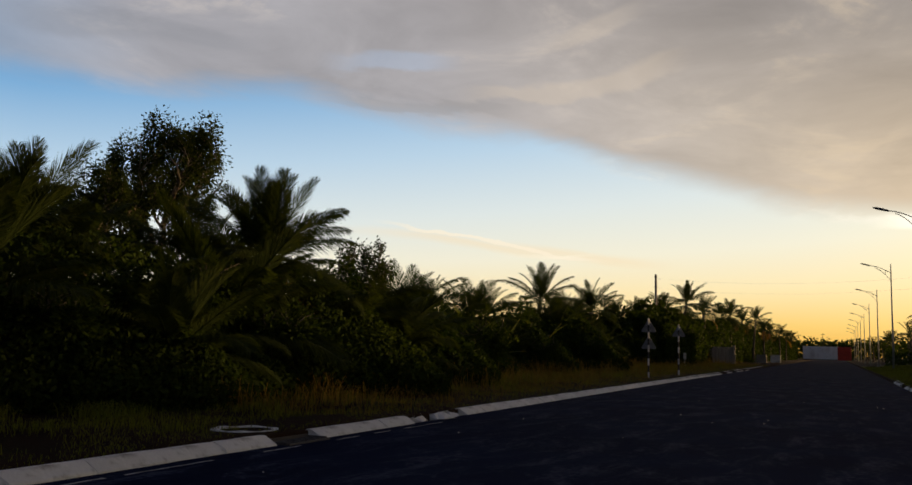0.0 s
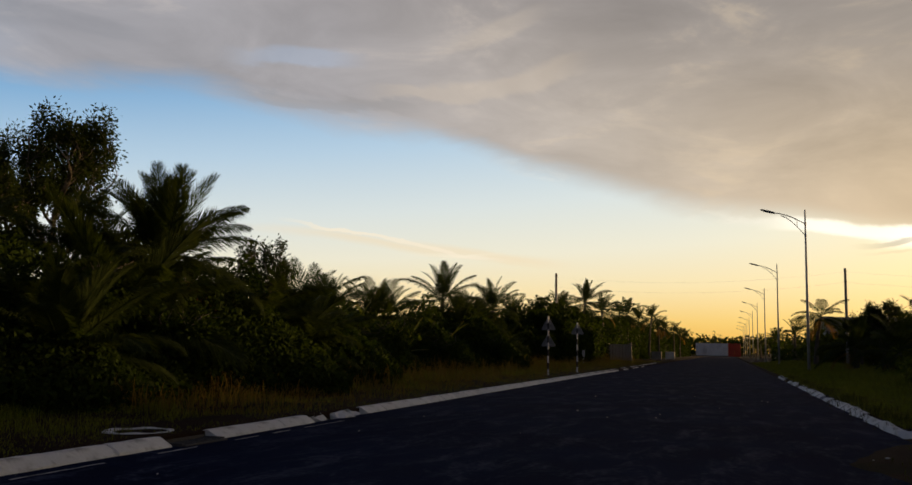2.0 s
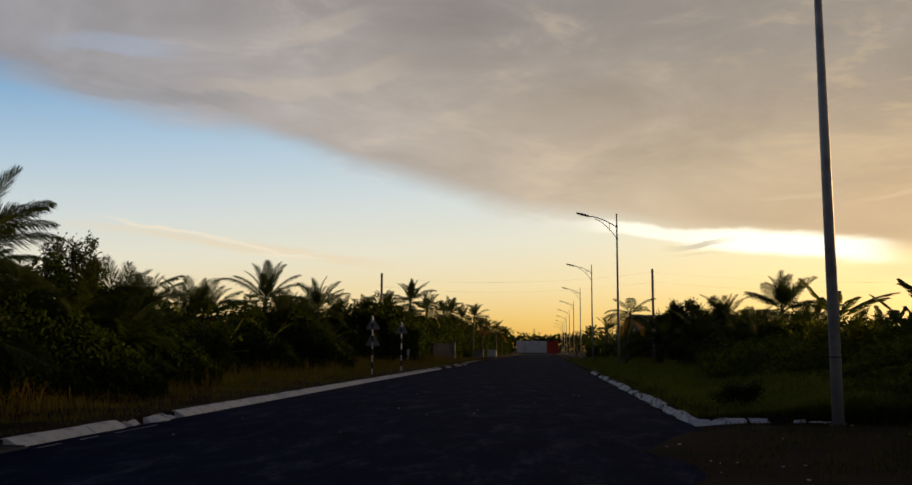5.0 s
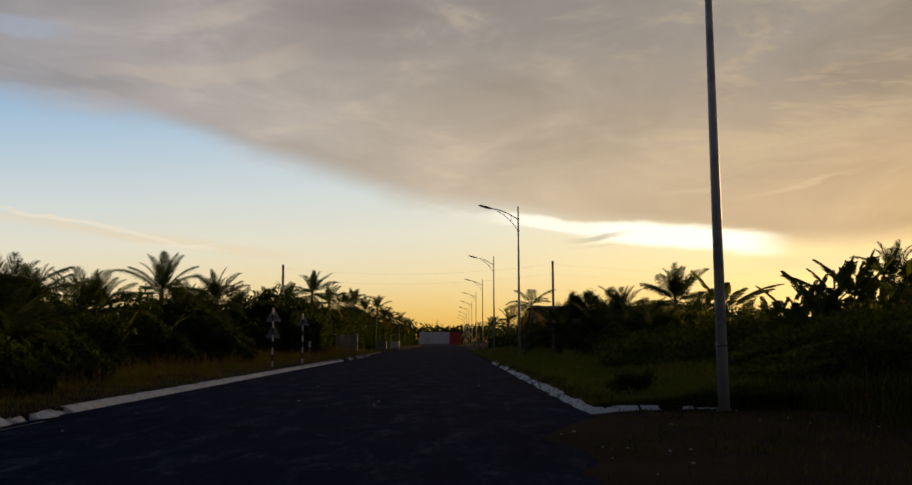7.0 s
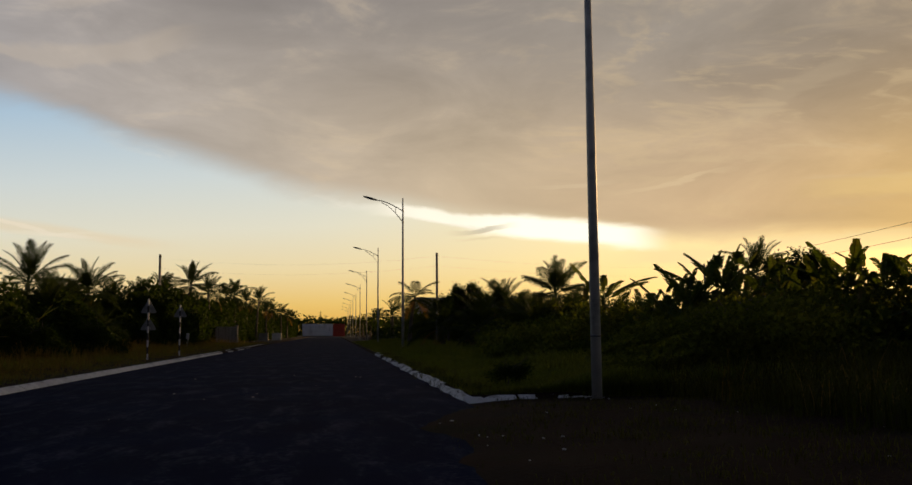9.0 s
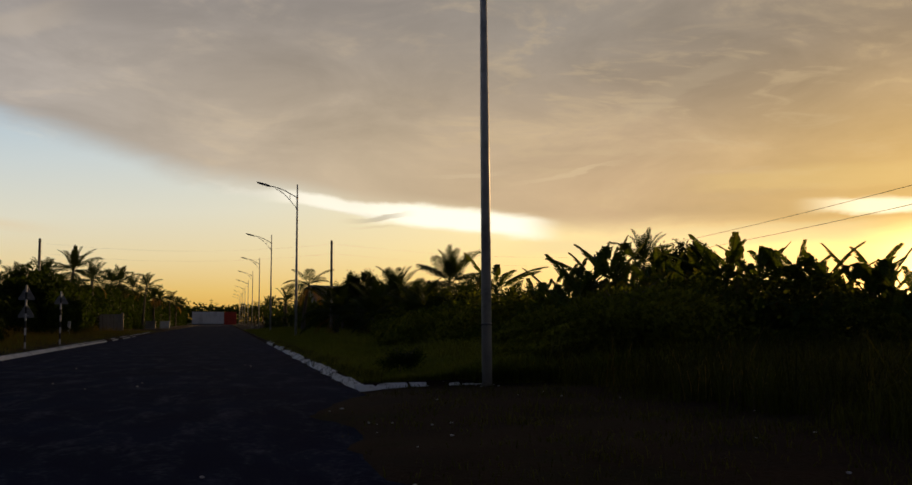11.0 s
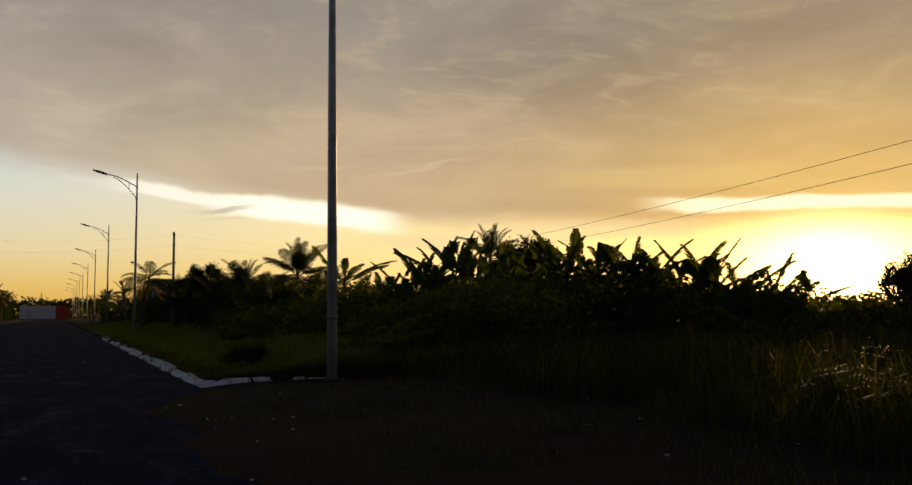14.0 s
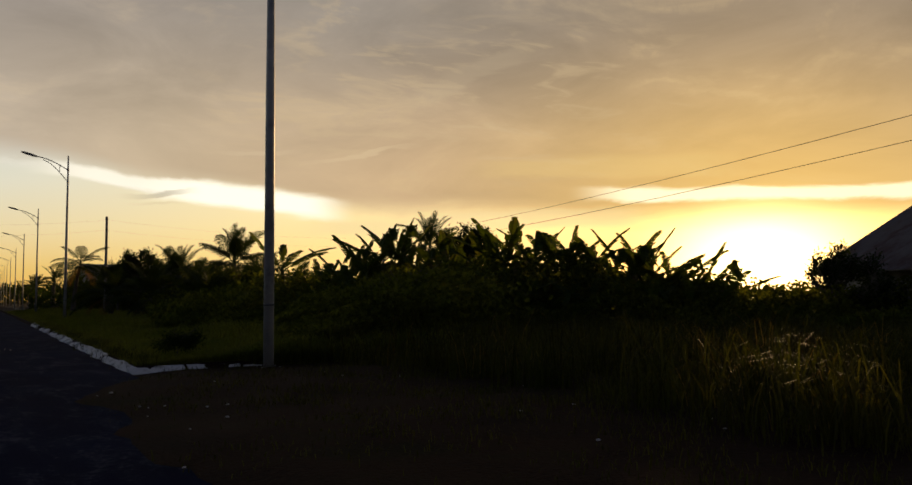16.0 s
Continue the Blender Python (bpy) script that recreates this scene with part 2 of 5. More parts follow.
# ---- materials ----
def surface(name, low, high, scale=4.0, rough=(0.7, 0.95), bump=0.3, fine=60.0, metallic=0.0, through_light=0.0, vary=0.0, dirt=None, dirt_scale=0.6, depth=0.01, gloss=0.5):
    """Two tones in large patches, fine grain, relief; through_light: the share that shines through a leaf; vary: how far pieces differ."""
    m = bpy.data.materials.new(name)
    m.use_nodes = True
    k = Nodes(m.node_tree)
    where = k.add("ShaderNodeTexCoord").outputs["Object"]
    patch, grain = k.noise(where, scale, 4.0, 0.6), k.noise(where, fine, 3.0, 0.6)
    tone = k.math("ADD", k.math("MULTIPLY", patch, 0.65), k.math("MULTIPLY", grain, 0.35))
    colour = k.mix(k.step(tone, 0.32, 0.68), low, high)
    if dirt:
        colour = k.mix(k.step(k.noise(where, dirt_scale, 6.0, 0.65), 0.48, 0.66, 0.0, 0.85), colour, dirt)
    if vary:
        r = k.add("ShaderNodeNewGeometry").outputs["Random Per Island"]
        r2 = k.add("ShaderNodeObjectInfo").outputs["Random"]
        f = k.linear(k.math("FRACT", k.math("ADD", r, r2)), 0.0, 1.0, 1.0 - vary, 1.0 + vary)
        colour = k.mix(1.0, colour, k.add("ShaderNodeCombineXYZ", None, i0=f, i1=f, i2=k.math("MULTIPLY", f, 0.9)).outputs[0], "MULTIPLY")
    relief = k.add("ShaderNodeBump", None, Strength=bump, Distance=depth, Height=grain)
    body = k.add("ShaderNodeBsdfPrincipled", None, Base_Color=colour, Roughness=k.linear(patch, 0.3, 0.7, *rough), Metallic=metallic, Specular_IOR_Level=gloss, Normal=relief.outputs[0])
    shader = body.outputs[0]
    if through_light:
        lit = k.add("ShaderNodeBsdfTranslucent", None, Color=k.mix(1.0, colour, (1.0, 1.0, 0.45), "MULTIPLY"))
        shader = k.add("ShaderNodeMixShader", None, i0=through_light, i1=shader, i2=lit.outputs[0]).outputs[0]
    k.link(shader, k.add("ShaderNodeOutputMaterial").inputs[0])
    return m



def asphalt():
    m = bpy.data.materials.new("asphalt")
    m.use_nodes = True
    k = Nodes(m.node_tree)
    where = k.add("ShaderNodeTexCoord").outputs["Object"]
    large, grit, fine = k.noise(where, 0.35, 5.0, 0.6), k.noise(where, 14.0, 5.0, 0.75), k.noise(where, 90.0, 2.0, 0.6)
    scuff = k.noise(k.add("ShaderNodeMapping", None, Vector=where, Scale=(1.5, 0.5, 1.0)).outputs[0], 1.3, 8.0, 0.74, 0.5)
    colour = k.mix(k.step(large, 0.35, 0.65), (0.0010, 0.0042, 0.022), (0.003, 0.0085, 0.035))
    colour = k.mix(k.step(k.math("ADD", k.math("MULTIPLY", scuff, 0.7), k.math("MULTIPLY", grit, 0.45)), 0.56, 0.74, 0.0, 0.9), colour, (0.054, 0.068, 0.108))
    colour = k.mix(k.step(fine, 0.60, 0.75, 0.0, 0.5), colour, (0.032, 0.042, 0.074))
    relief = k.add("ShaderNodeBump", None, Strength=0.8, Distance=0.008, Height=k.math("ADD", fine, grit))
    body = k.add("ShaderNodeBsdfPrincipled", None, Base_Color=colour, Roughness=k.linear(grit, 0.3, 0.7, 0.8, 0.98), Specular_IOR_Level=0.015, Normal=relief.outputs[0])
    k.link(body.outputs[0], k.add("ShaderNodeOutputMaterial").inputs[0])
    return m


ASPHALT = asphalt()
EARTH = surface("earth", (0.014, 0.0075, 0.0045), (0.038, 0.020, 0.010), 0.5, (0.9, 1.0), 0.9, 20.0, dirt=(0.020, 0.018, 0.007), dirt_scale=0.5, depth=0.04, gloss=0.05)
CONCRETE = surface("concrete", (0.64, 0.62, 0.63), (0.80, 0.78, 0.79), 2.0, (0.8, 0.95), 0.4, 40.0, vary=0.08, dirt=(0.30, 0.27, 0.23), dirt_scale=2.5)
WHITE_LINE = surface("road_paint", (0.35, 0.35, 0.34), (0.55, 0.54, 0.52), 3.0, (0.7, 0.9), 0.4, 60.0, dirt=(0.07, 0.07, 0.07), dirt_scale=3.0)
IRON = surface("cast_iron", (0.03, 0.028, 0.026), (0.06, 0.055, 0.05), 3.0, (0.6, 0.8), 0.5, 50.0)
STEEL = surface("galvanised_steel", (0.40, 0.39, 0.375), (0.54, 0.53, 0.51), 2.5, (0.45, 0.65), 0.1, 90.0, metallic=0.1, dirt=(0.22, 0.21, 0.20), dirt_scale=1.3)
DARK_STEEL = surface("lamp_housing", (0.10, 0.10, 0.10), (0.16, 0.16, 0.16), 5.0, (0.45, 0.6), 0.1, 80.0, metallic=0.4)
GLASS = surface("lamp_lens", (0.45, 0.46, 0.44), (0.55, 0.56, 0.54), 5.0, (0.1, 0.2), 0.0, 20.0)
POLE_CONCRETE = surface("pole_concrete", (0.20, 0.18, 0.15), (0.32, 0.29, 0.25), 1.5, (0.85, 0.95), 0.4, 30.0)
BARK = surface("bark", (0.05, 0.04, 0.03), (0.13, 0.11, 0.08), 3.0, (0.9, 1.0), 0.9, 25.0, depth=0.03)
PALM_LEAF = surface("palm_leaf", (0.020, 0.034, 0.008), (0.046, 0.062, 0.015), 1.2, (0.55, 0.75), 0.1, 20.0, through_light=0.42, vary=0.30, gloss=0.08)
DRY_LEAF = surface("dry_palm_leaf", (0.16, 0.09, 0.03), (0.30, 0.17, 0.06), 1.5, (0.7, 0.9), 0.2, 20.0, through_light=0.35, vary=0.2, gloss=0.1)
BANANA_LEAF = surface("banana_leaf", (0.042, 0.068, 0.010), (0.090, 0.115, 0.022), 1.5, (0.5, 0.7), 0.15, 25.0, through_light=0.48, vary=0.25, dirt=(0.12, 0.09, 0.03), dirt_scale=0.8, gloss=0.12)
BROAD_LEAF = surface("broad_leaf", (0.018, 0.030, 0.009), (0.040, 0.055, 0.016), 1.0, (0.6, 0.8), 0.1, 20.0, through_light=0.45, vary=0.35, gloss=0.05)
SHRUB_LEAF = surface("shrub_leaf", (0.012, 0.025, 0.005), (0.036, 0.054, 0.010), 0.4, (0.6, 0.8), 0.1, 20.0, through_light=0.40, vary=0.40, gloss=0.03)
GRASS = surface("grass", (0.105, 0.135, 0.014), (0.230, 0.215, 0.036), 0.35, (0.6, 0.85), 0.0, 20.0, through_light=0.55, vary=0.40, gloss=0.06)
# lit copy of SHRUB_LEAF: the glow over the right bank put into colour
LIT_SHRUB_LEAF = surface("lit_shrub_leaf", (0.055, 0.075, 0.010), (0.135, 0.140, 0.026), 0.4, (0.6, 0.8), 0.1, 20.0, through_light=0.55, vary=0.45, gloss=0.04)
# the grass recipe in a much darker tone, for the near and tall blades
DARK_GRASS = surface("dark_grass", (0.038, 0.046, 0.009), (0.090, 0.082, 0.020), 0.35, (0.6, 0.85), 0.0, 20.0, through_light=0.50, vary=0.45, gloss=0.05)
DRY_GRASS = surface("dry_grass", (0.15, 0.10, 0.022), (0.30, 0.20, 0.055), 0.5, (0.7, 0.9), 0.0, 20.0, through_light=0.50, vary=0.3, gloss=0.04)
SIGN_BACK = surface("sign_back", (0.17, 0.165, 0.16), (0.26, 0.255, 0.25), 4.0, (0.45, 0.6), 0.05, 60.0, metallic=0.3)
PAINT_WHITE = surface("white_paint", (0.50, 0.49, 0.46), (0.66, 0.65, 0.62), 4.0, (0.5, 0.7), 0.1, 60.0)
PAINT_BLACK = surface("black_paint", (0.015, 0.015, 0.016), (0.03, 0.03, 0.03), 4.0, (0.5, 0.7), 0.1, 60.0)
SHEET_WHITE = surface("pale_sheet", (0.76, 0.73, 0.71), (0.84, 0.81, 0.79), 0.6, (0.5, 0.7), 0.1, 20.0, dirt=(0.55, 0.50, 0.47), dirt_scale=0.4)
SHEET_RED = surface("red_sheet", (0.42, 0.035, 0.02), (0.58, 0.06, 0.03), 0.8, (0.5, 0.7), 0.1, 20.0)
PLASTER = surface("old_plaster", (0.22, 0.20, 0.17), (0.34, 0.31, 0.27), 0.8, (0.85, 0.95), 0.3, 20.0, dirt=(0.13, 0.12, 0.10), dirt_scale=0.6)
DARK_ROOM = surface("unlit_room", (0.015, 0.014, 0.013), (0.025, 0.023, 0.02), 2.0, (0.9, 1.0), 0.0, 20.0)
TIN = surface("tin_roof", (0.12, 0.10, 0.085), (0.20, 0.165, 0.14), 1.5, (0.5, 0.7), 0.2, 20.0, metallic=0.3, dirt=(0.10, 0.05, 0.03), dirt_scale=1.0)
CABLE = surface("cable_rubber", (0.02, 0.02, 0.02), (0.03, 0.03, 0.03), 5.0, (0.6, 0.7), 0.0, 20.0)
STONE = surface("pale_stone", (0.40, 0.38, 0.36), (0.58, 0.55, 0.52), 8.0, (0.8, 0.95), 0.4, 60.0)


# ---- mesh helpers ----
def mesh(name, verts, faces, material, smooth=False):
    me = bpy.data.meshes.new(name)
    me.from_pydata([tuple(p) for p in verts], [], [tuple(f) for f in faces])
    me.materials.append(material)
    if smooth:
        me.shade_smooth()
    me.update()
    return me


def child(name, me, parent, m=None, label=""):
    ob = new(name, me)
    ob.parent = parent
    if m is not None:
        ob.matrix_basis = m
    return tagged(ob, label)


def part(name, bm, material, parent, label=""):
    me = bpy.data.meshes.new(name)
    bm.to_mesh(me)
    bm.free()
    me.materials.append(material)
    return child(name, me, parent, None, label)


def box(bm, lo, hi, bevel=0.0):
    c = [(a + b) / 2 for a, b in zip(lo, hi)]
    s = [b - a for a, b in zip(lo, hi)]
    geo = bmesh.ops.create_cube(bm, size=1.0, matrix=Matrix.LocRotScale(c, None, s))
    if bevel:
        edges = list({e for v in geo["verts"] for e in v.link_edges})
        bmesh.ops.bevel(bm, geom=edges, offset=bevel, segments=2, affect="EDGES")
    return bm


def tube(points, radii, sides=8):
    """Vertices and faces of a tube along points."""
    P = [Vector(p) for p in points]
    verts, faces = [], []
    for i, (p, r) in enumerate(zip(P, radii)):
        d = (P[min(i + 1, len(P) - 1)] - P[max(i - 1, 0)]).normalized()
        a = d.cross(Vector((0.31, 0.87, 0.05)) if abs(d.z) > 0.9 else Vector((0, 0, 1))).normalized()
        b = d.cross(a)
        for s in range(sides):
            w = 2 * math.pi * s / sides
            verts.append(p + (a * math.cos(w) + b * math.sin(w)) * r)
    for i in range(len(P) - 1):
        for s in range(sides):
            t = (s + 1) % sides
            faces.append((i * sides + s, i * sides + t, (i + 1) * sides + t, (i + 1) * sides + s))
    n = len(P) - 1
    faces.append(tuple(range(sides - 1, -1, -1)))
    faces.append(tuple(n * sides + s for s in range(sides)))
    return verts, faces


def join(*pieces):
    verts, faces = [], []
    for v, f in pieces:
        n = len(verts)
        verts += list(v)
        faces += [tuple(i + n for i in q) for q in f]
    return verts, faces


def wave(x, y, s=1.0, seed=0.0):
    return noise.noise((x / s, y / s, seed))


# ---- ground ----
ROAD_L, ROAD_R = -6.72, 2.38


def smooth(lo, hi, x):
    t = min(max((x - lo) / (hi - lo), 0.0), 1.0)
    return t * t * (3 - 2 * t)


def side_kerb(x):
    """The line of the kerb along the side way."""
    return 16.22 + 0.17 * min(x - 2.46, 4.0)


def land(x, y):
    """Height of the ground."""
    if y > 360:
        return 0.0 if abs(x) < 60 else 0.1 * smooth(60, 120, abs(x))
    if x <= ROAD_L - 0.20:
        return 0.100 + 0.06 * wave(x, y, 2.0) * smooth(ROAD_L - 0.3, ROAD_L - 1.5, x) + 0.22 * smooth(-11, -18, x)
    edge = 0.95 + 0.35 * wave(0, y, 2.5, 3.0) + 0.15 * wave(0, y, 0.6, 5.0)
    if y < side_kerb(max(x, 2.4)) + 0.10:
        edge += (1.25 * smooth(12.0, 16.3, y))
        return -0.06 + (0.12 - 0.05 * smooth(14.5, 16.0, y)) * smooth(edge - 0.3, edge + 1.2, x) + (0.03 * wave(x, y, 0.9, 2.0) + 0.04 * wave(x, y, 3.0, 7.0)) * smooth(edge, edge + 0.5, x) * (1 - 0.8 * smooth(14.6, 15.8, y)) + 0.08 * smooth(4, 12, x)
    if x >= ROAD_R + 0.20:
        return 0.085 + 0.06 * wave(x, y, 2.0) * smooth(ROAD_R + 0.3, ROAD_R + 1.5, x) + 0.12 * smooth(5, 9, x)
    return -0.06


def make_ground():
    xs = [-3000, -1500, -700, -300, -150, -90, -60, -40] + [-30 + 1.5 * i for i in range(14)] + [-9 + 0.25 * i for i in range(7)] + [ROAD_L - 0.21, ROAD_L - 0.19, -6, -4, -2, 0]
    xs += [0.3 + 0.15 * i for i in range(15)] + [ROAD_R + 0.19, ROAD_R + 0.21, 2.8, 3.0, 3.3, 3.6] + [4 + 0.5 * i for i in range(20)] + [14 + 1.5 * i for i in range(14)] + [38, 45, 60, 90, 150, 300, 700, 1500, 3000]
    ys = [-3000, -1000, -300, -100, -50, -30, -20, -14, -10, -7] + [-5 + 0.35 * i for i in range(61)] + [16.22, 16.29, 16.39, 16.45, 16.6, 16.7, 16.85] + [17 + 1.0 * i for i in range(24)] + [41 + 2.5 * i for i in range(30)] + [120, 135, 150, 180, 220, 260, 300, 358, 362, 500, 800, 1500, 4000]
    xs, ys = sorted(xs), sorted(ys)
    verts = [(x, y, land(x, y)) for y in ys for x in xs]
    n = len(xs)
    faces = [(j * n + i, j * n + i + 1, (j + 1) * n + i + 1, (j + 1) * n + i) for j in range(len(ys) - 1) for i in range(n - 1)]
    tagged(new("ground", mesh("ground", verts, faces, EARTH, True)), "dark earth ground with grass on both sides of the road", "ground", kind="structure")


make_ground()


def make_road():
    ys = [-60 + 4 * i for i in range(105)]
    xs = [ROAD_L - 0.05 + i * (ROAD_R - ROAD_L + 0.1) / 12 for i in range(13)]
    verts = [(x, y, 0.0 + 0.02 * (1 - abs(x + 2.2) / 4.6)) for y in ys for x in xs]
    n = len(xs)
    faces = [(j * n + i, j * n + i + 1, (j + 1) * n + i + 1, (j + 1) * n + i) for j in range(len(ys) - 1) for i in range(n - 1)]
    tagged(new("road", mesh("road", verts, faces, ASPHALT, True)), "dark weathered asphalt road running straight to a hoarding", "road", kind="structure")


make_road()


# ---- kerbs ----
def kerb_mesh(length, jag=0.0, seed=0):
    """A kerb stone along +y, its sloped face rising to -x."""
    rnd = random.Random(seed)
    prof = [(0.0, -0.08), (0.0, 0.012), (-0.015, 0.028), (-0.150, 0.108), (-0.175, 0.118), (-0.24, 0.12), (-0.255, 0.108), (-0.255, -0.08)]
    ys = [0.0, 0.008, length * 0.33, length * 0.66, length - 0.008, length]
    verts = []
    for j, y in enumerate(ys):
        shrink = 0.006 if j in (0, len(ys) - 1) else 0.0
        for i, (x, z) in enumerate(prof):
            k = jag * rnd.uniform(-1, 1) if 0 < i < 7 else 0.0
            verts.append((x + (shrink if x < -0.12 else -shrink) + k, y + jag * rnd.uniform(-1, 1), z - (shrink if z > 0 else 0) + 0.6 * k))
    n = len(prof)
    faces = [(j * n + i, j * n + (i + 1) % n, (j + 1) * n + (i + 1) % n, (j + 1) * n + i) for j in range(len(ys) - 1) for i in range(n)]
    faces += [tuple(range(n)), tuple(range((len(ys) - 1) * n + n - 1, (len(ys) - 1) * n - 1, -1))]
    return mesh("kerb_stone", verts, faces, CONCRETE)


KERBS = [kerb_mesh(0.994, 0.006 if i else 0.003, i) for i in range(4)]
WORN = [kerb_mesh(0.985, 0.010, 30 + i) for i in range(5)]
LONG_KERBS = [kerb_mesh(2.99, 0.008, 9 + i) for i in range(2)]
BROKEN = [kerb_mesh(0.5, 0.035, 20 + i) for i in range(3)]


def make_left_kerb():
    k = tagged(new("kerb_left"), "pale concrete kerb stones with a sloped face along the road", "kerb", kind="structure")
    rnd = random.Random(4)
    for a, b in ((-7.9, 10.1), (11.2, 14.25), (16.6, 21.6), (21.72, 36.7), (36.95, 60.0), (63.5, 66.5), (70.0, 75.0), (77.0, 98.0)):
        y = a
        while y < b - 0.4:
            far = y > 37
            me = rnd.choice(LONG_KERBS if far and b - y >= 3 else KERBS)
            step = 3.0 if me in LONG_KERBS else 1.0
            child("kerb_stone", me, k, pose(ROAD_L + 0.04 - 0.003 * y + rnd.uniform(-0.008, 0.008), y, rnd.uniform(-0.006, 0.004), 0, rnd.uniform(-0.6, 0.6), rnd.uniform(-0.4, 0.4)))
            y += step
    for i, (y, turn, dip) in enumerate(((14.5, 14, -0.04), (15.25, -9, -0.02), (15.9, 11, -0.05))):
        child("broken_kerb_stone", BROKEN[i], k, pose(ROAD_L, y, dip, 3, -4, turn), "broken and tilted kerb stone")
    return k


def make_right_kerb():
    k = tagged(new("kerb_right"), "pale worn kerb stones round the grassy corner", "kerb", kind="structure")
    rnd = random.Random(8)
    y = 16.45
    while y < 52:
        if not (30.3 < y < 31.6 or 37.5 < y < 38.5 or 44 < y < 46.5):
            child("kerb_stone", rnd.choice(WORN), k, pose(ROAD_R + rnd.uniform(-0.03, 0.03) + 0.004 * max(y - 25, 0), y + 0.02 * rnd.random(), rnd.uniform(-0.050, -0.010), rnd.uniform(-0.8, 0.8), rnd.uniform(-4, 4), 180 + rnd.uniform(-3.0, 3.0)) @ pose(0, -1.0, 0))
        y += 1.03
    # along the side way, sunk in the soil
    x = 2.46
    while x < 12.5:
        if not (6.3 < x < 8.6 or 9.6 < x < 10.3):
            sink = rnd.uniform(-0.050, -0.030)
            child("kerb_stone", rnd.choice(WORN), k, pose(x, side_kerb(x) - 0.05 + rnd.uniform(-0.03, 0.03), sink, rnd.uniform(-0.8, 0.8), rnd.uniform(-1.5, 1.5), -80 + rnd.uniform(-3, 3)))
        x += 1.03
    return k


make_left_kerb()
make_right_kerb()


def make_grate():
    g = tagged(new("drain_grate"), "rusty dark iron drain grate between kerb stones", "drain", kind="")
    g.location = (ROAD_L - 0.04, 10.68, 0.0)
    bm = bmesh.new()
    for lo, hi in (((-0.2, -0.5, -0.05), (-0.15, 0.5, 0.06)), ((0.15, -0.5, -0.05), (0.2, 0.5, 0.02)), ((-0.15, -0.5, -0.05), (0.15, -0.45, 0.04)), ((-0.15, 0.45, -0.05), (0.15, 0.5, 0.04))):
        box(bm, lo, hi, 0.006)
    part("frame", bm, IRON, g)
    for i in range(9):
        bm = box(bmesh.new(), (-0.15, -0.41 + i * 0.1, -0.03), (0.15, -0.37 + i * 0.1, 0.025), 0.004)
        part("bar", bm, IRON, g)


make_grate()


def make_manhole():
    m = tagged(new("manhole"), "pale concrete manhole ring with cover half overgrown", "manhole")
    m.location = (-7.72, 10.85, 0.035)
    prof = [(0.36, -0.05), (0.36, 0.06), (0.38, 0.07), (0.45, 0.07), (0.47, 0.05), (0.47, -0.05)]
    n = 28
    verts = [(r * math.cos(2 * math.pi * s / n), r * math.sin(2 * math.pi * s / n), z + 0.008 * math.sin(5 * s)) for s in range(n) for r, z in prof]
    q = len(prof)
    faces = [(s * q + i, s * q + i + 1, ((s + 1) % n) * q + i + 1, ((s + 1) % n) * q + i) for s in range(n) for i in range(q - 1)]
    child("ring", mesh("ring", verts, faces, CONCRETE), m)
    bm = bmesh.new()
    bmesh.ops.create_cone(bm, cap_ends=True, segments=28, radius1=0.355, radius2=0.35, depth=0.05, matrix=Matrix.Translation((0, 0, 0.02)))
    part("cover", bm, IRON, m, "dark iron cover")


make_manhole()


def make_lines():
    line = tagged(new("edge_line"), "worn broken white edge line on asphalt", "road marking", kind="structure")
    rnd = random.Random(2)
    y = 4.0
    while y < 15:
        w = rnd.uniform(0.5, 1.6)
        x = ROAD_L + 0.28
        z = 0.0
        pts = [(x + rnd.uniform(-0.01, 0.01), y + w * i / 6) for i in range(7)]
        verts = [(px + s * rnd.uniform(0.008, 0.03), py, z + 0.008) for px, py in pts for s in (-1, 1)]
        faces = [(2 * i, 2 * i + 1, 2 * i + 3, 2 * i + 2) for i in range(6)]
        child("paint_flake", mesh("paint_flake", verts, faces, WHITE_LINE), line)
        y += w + rnd.uniform(0.1, 1.0)


make_lines()


# ---- street lamps ----
LAMP_X = 4.96


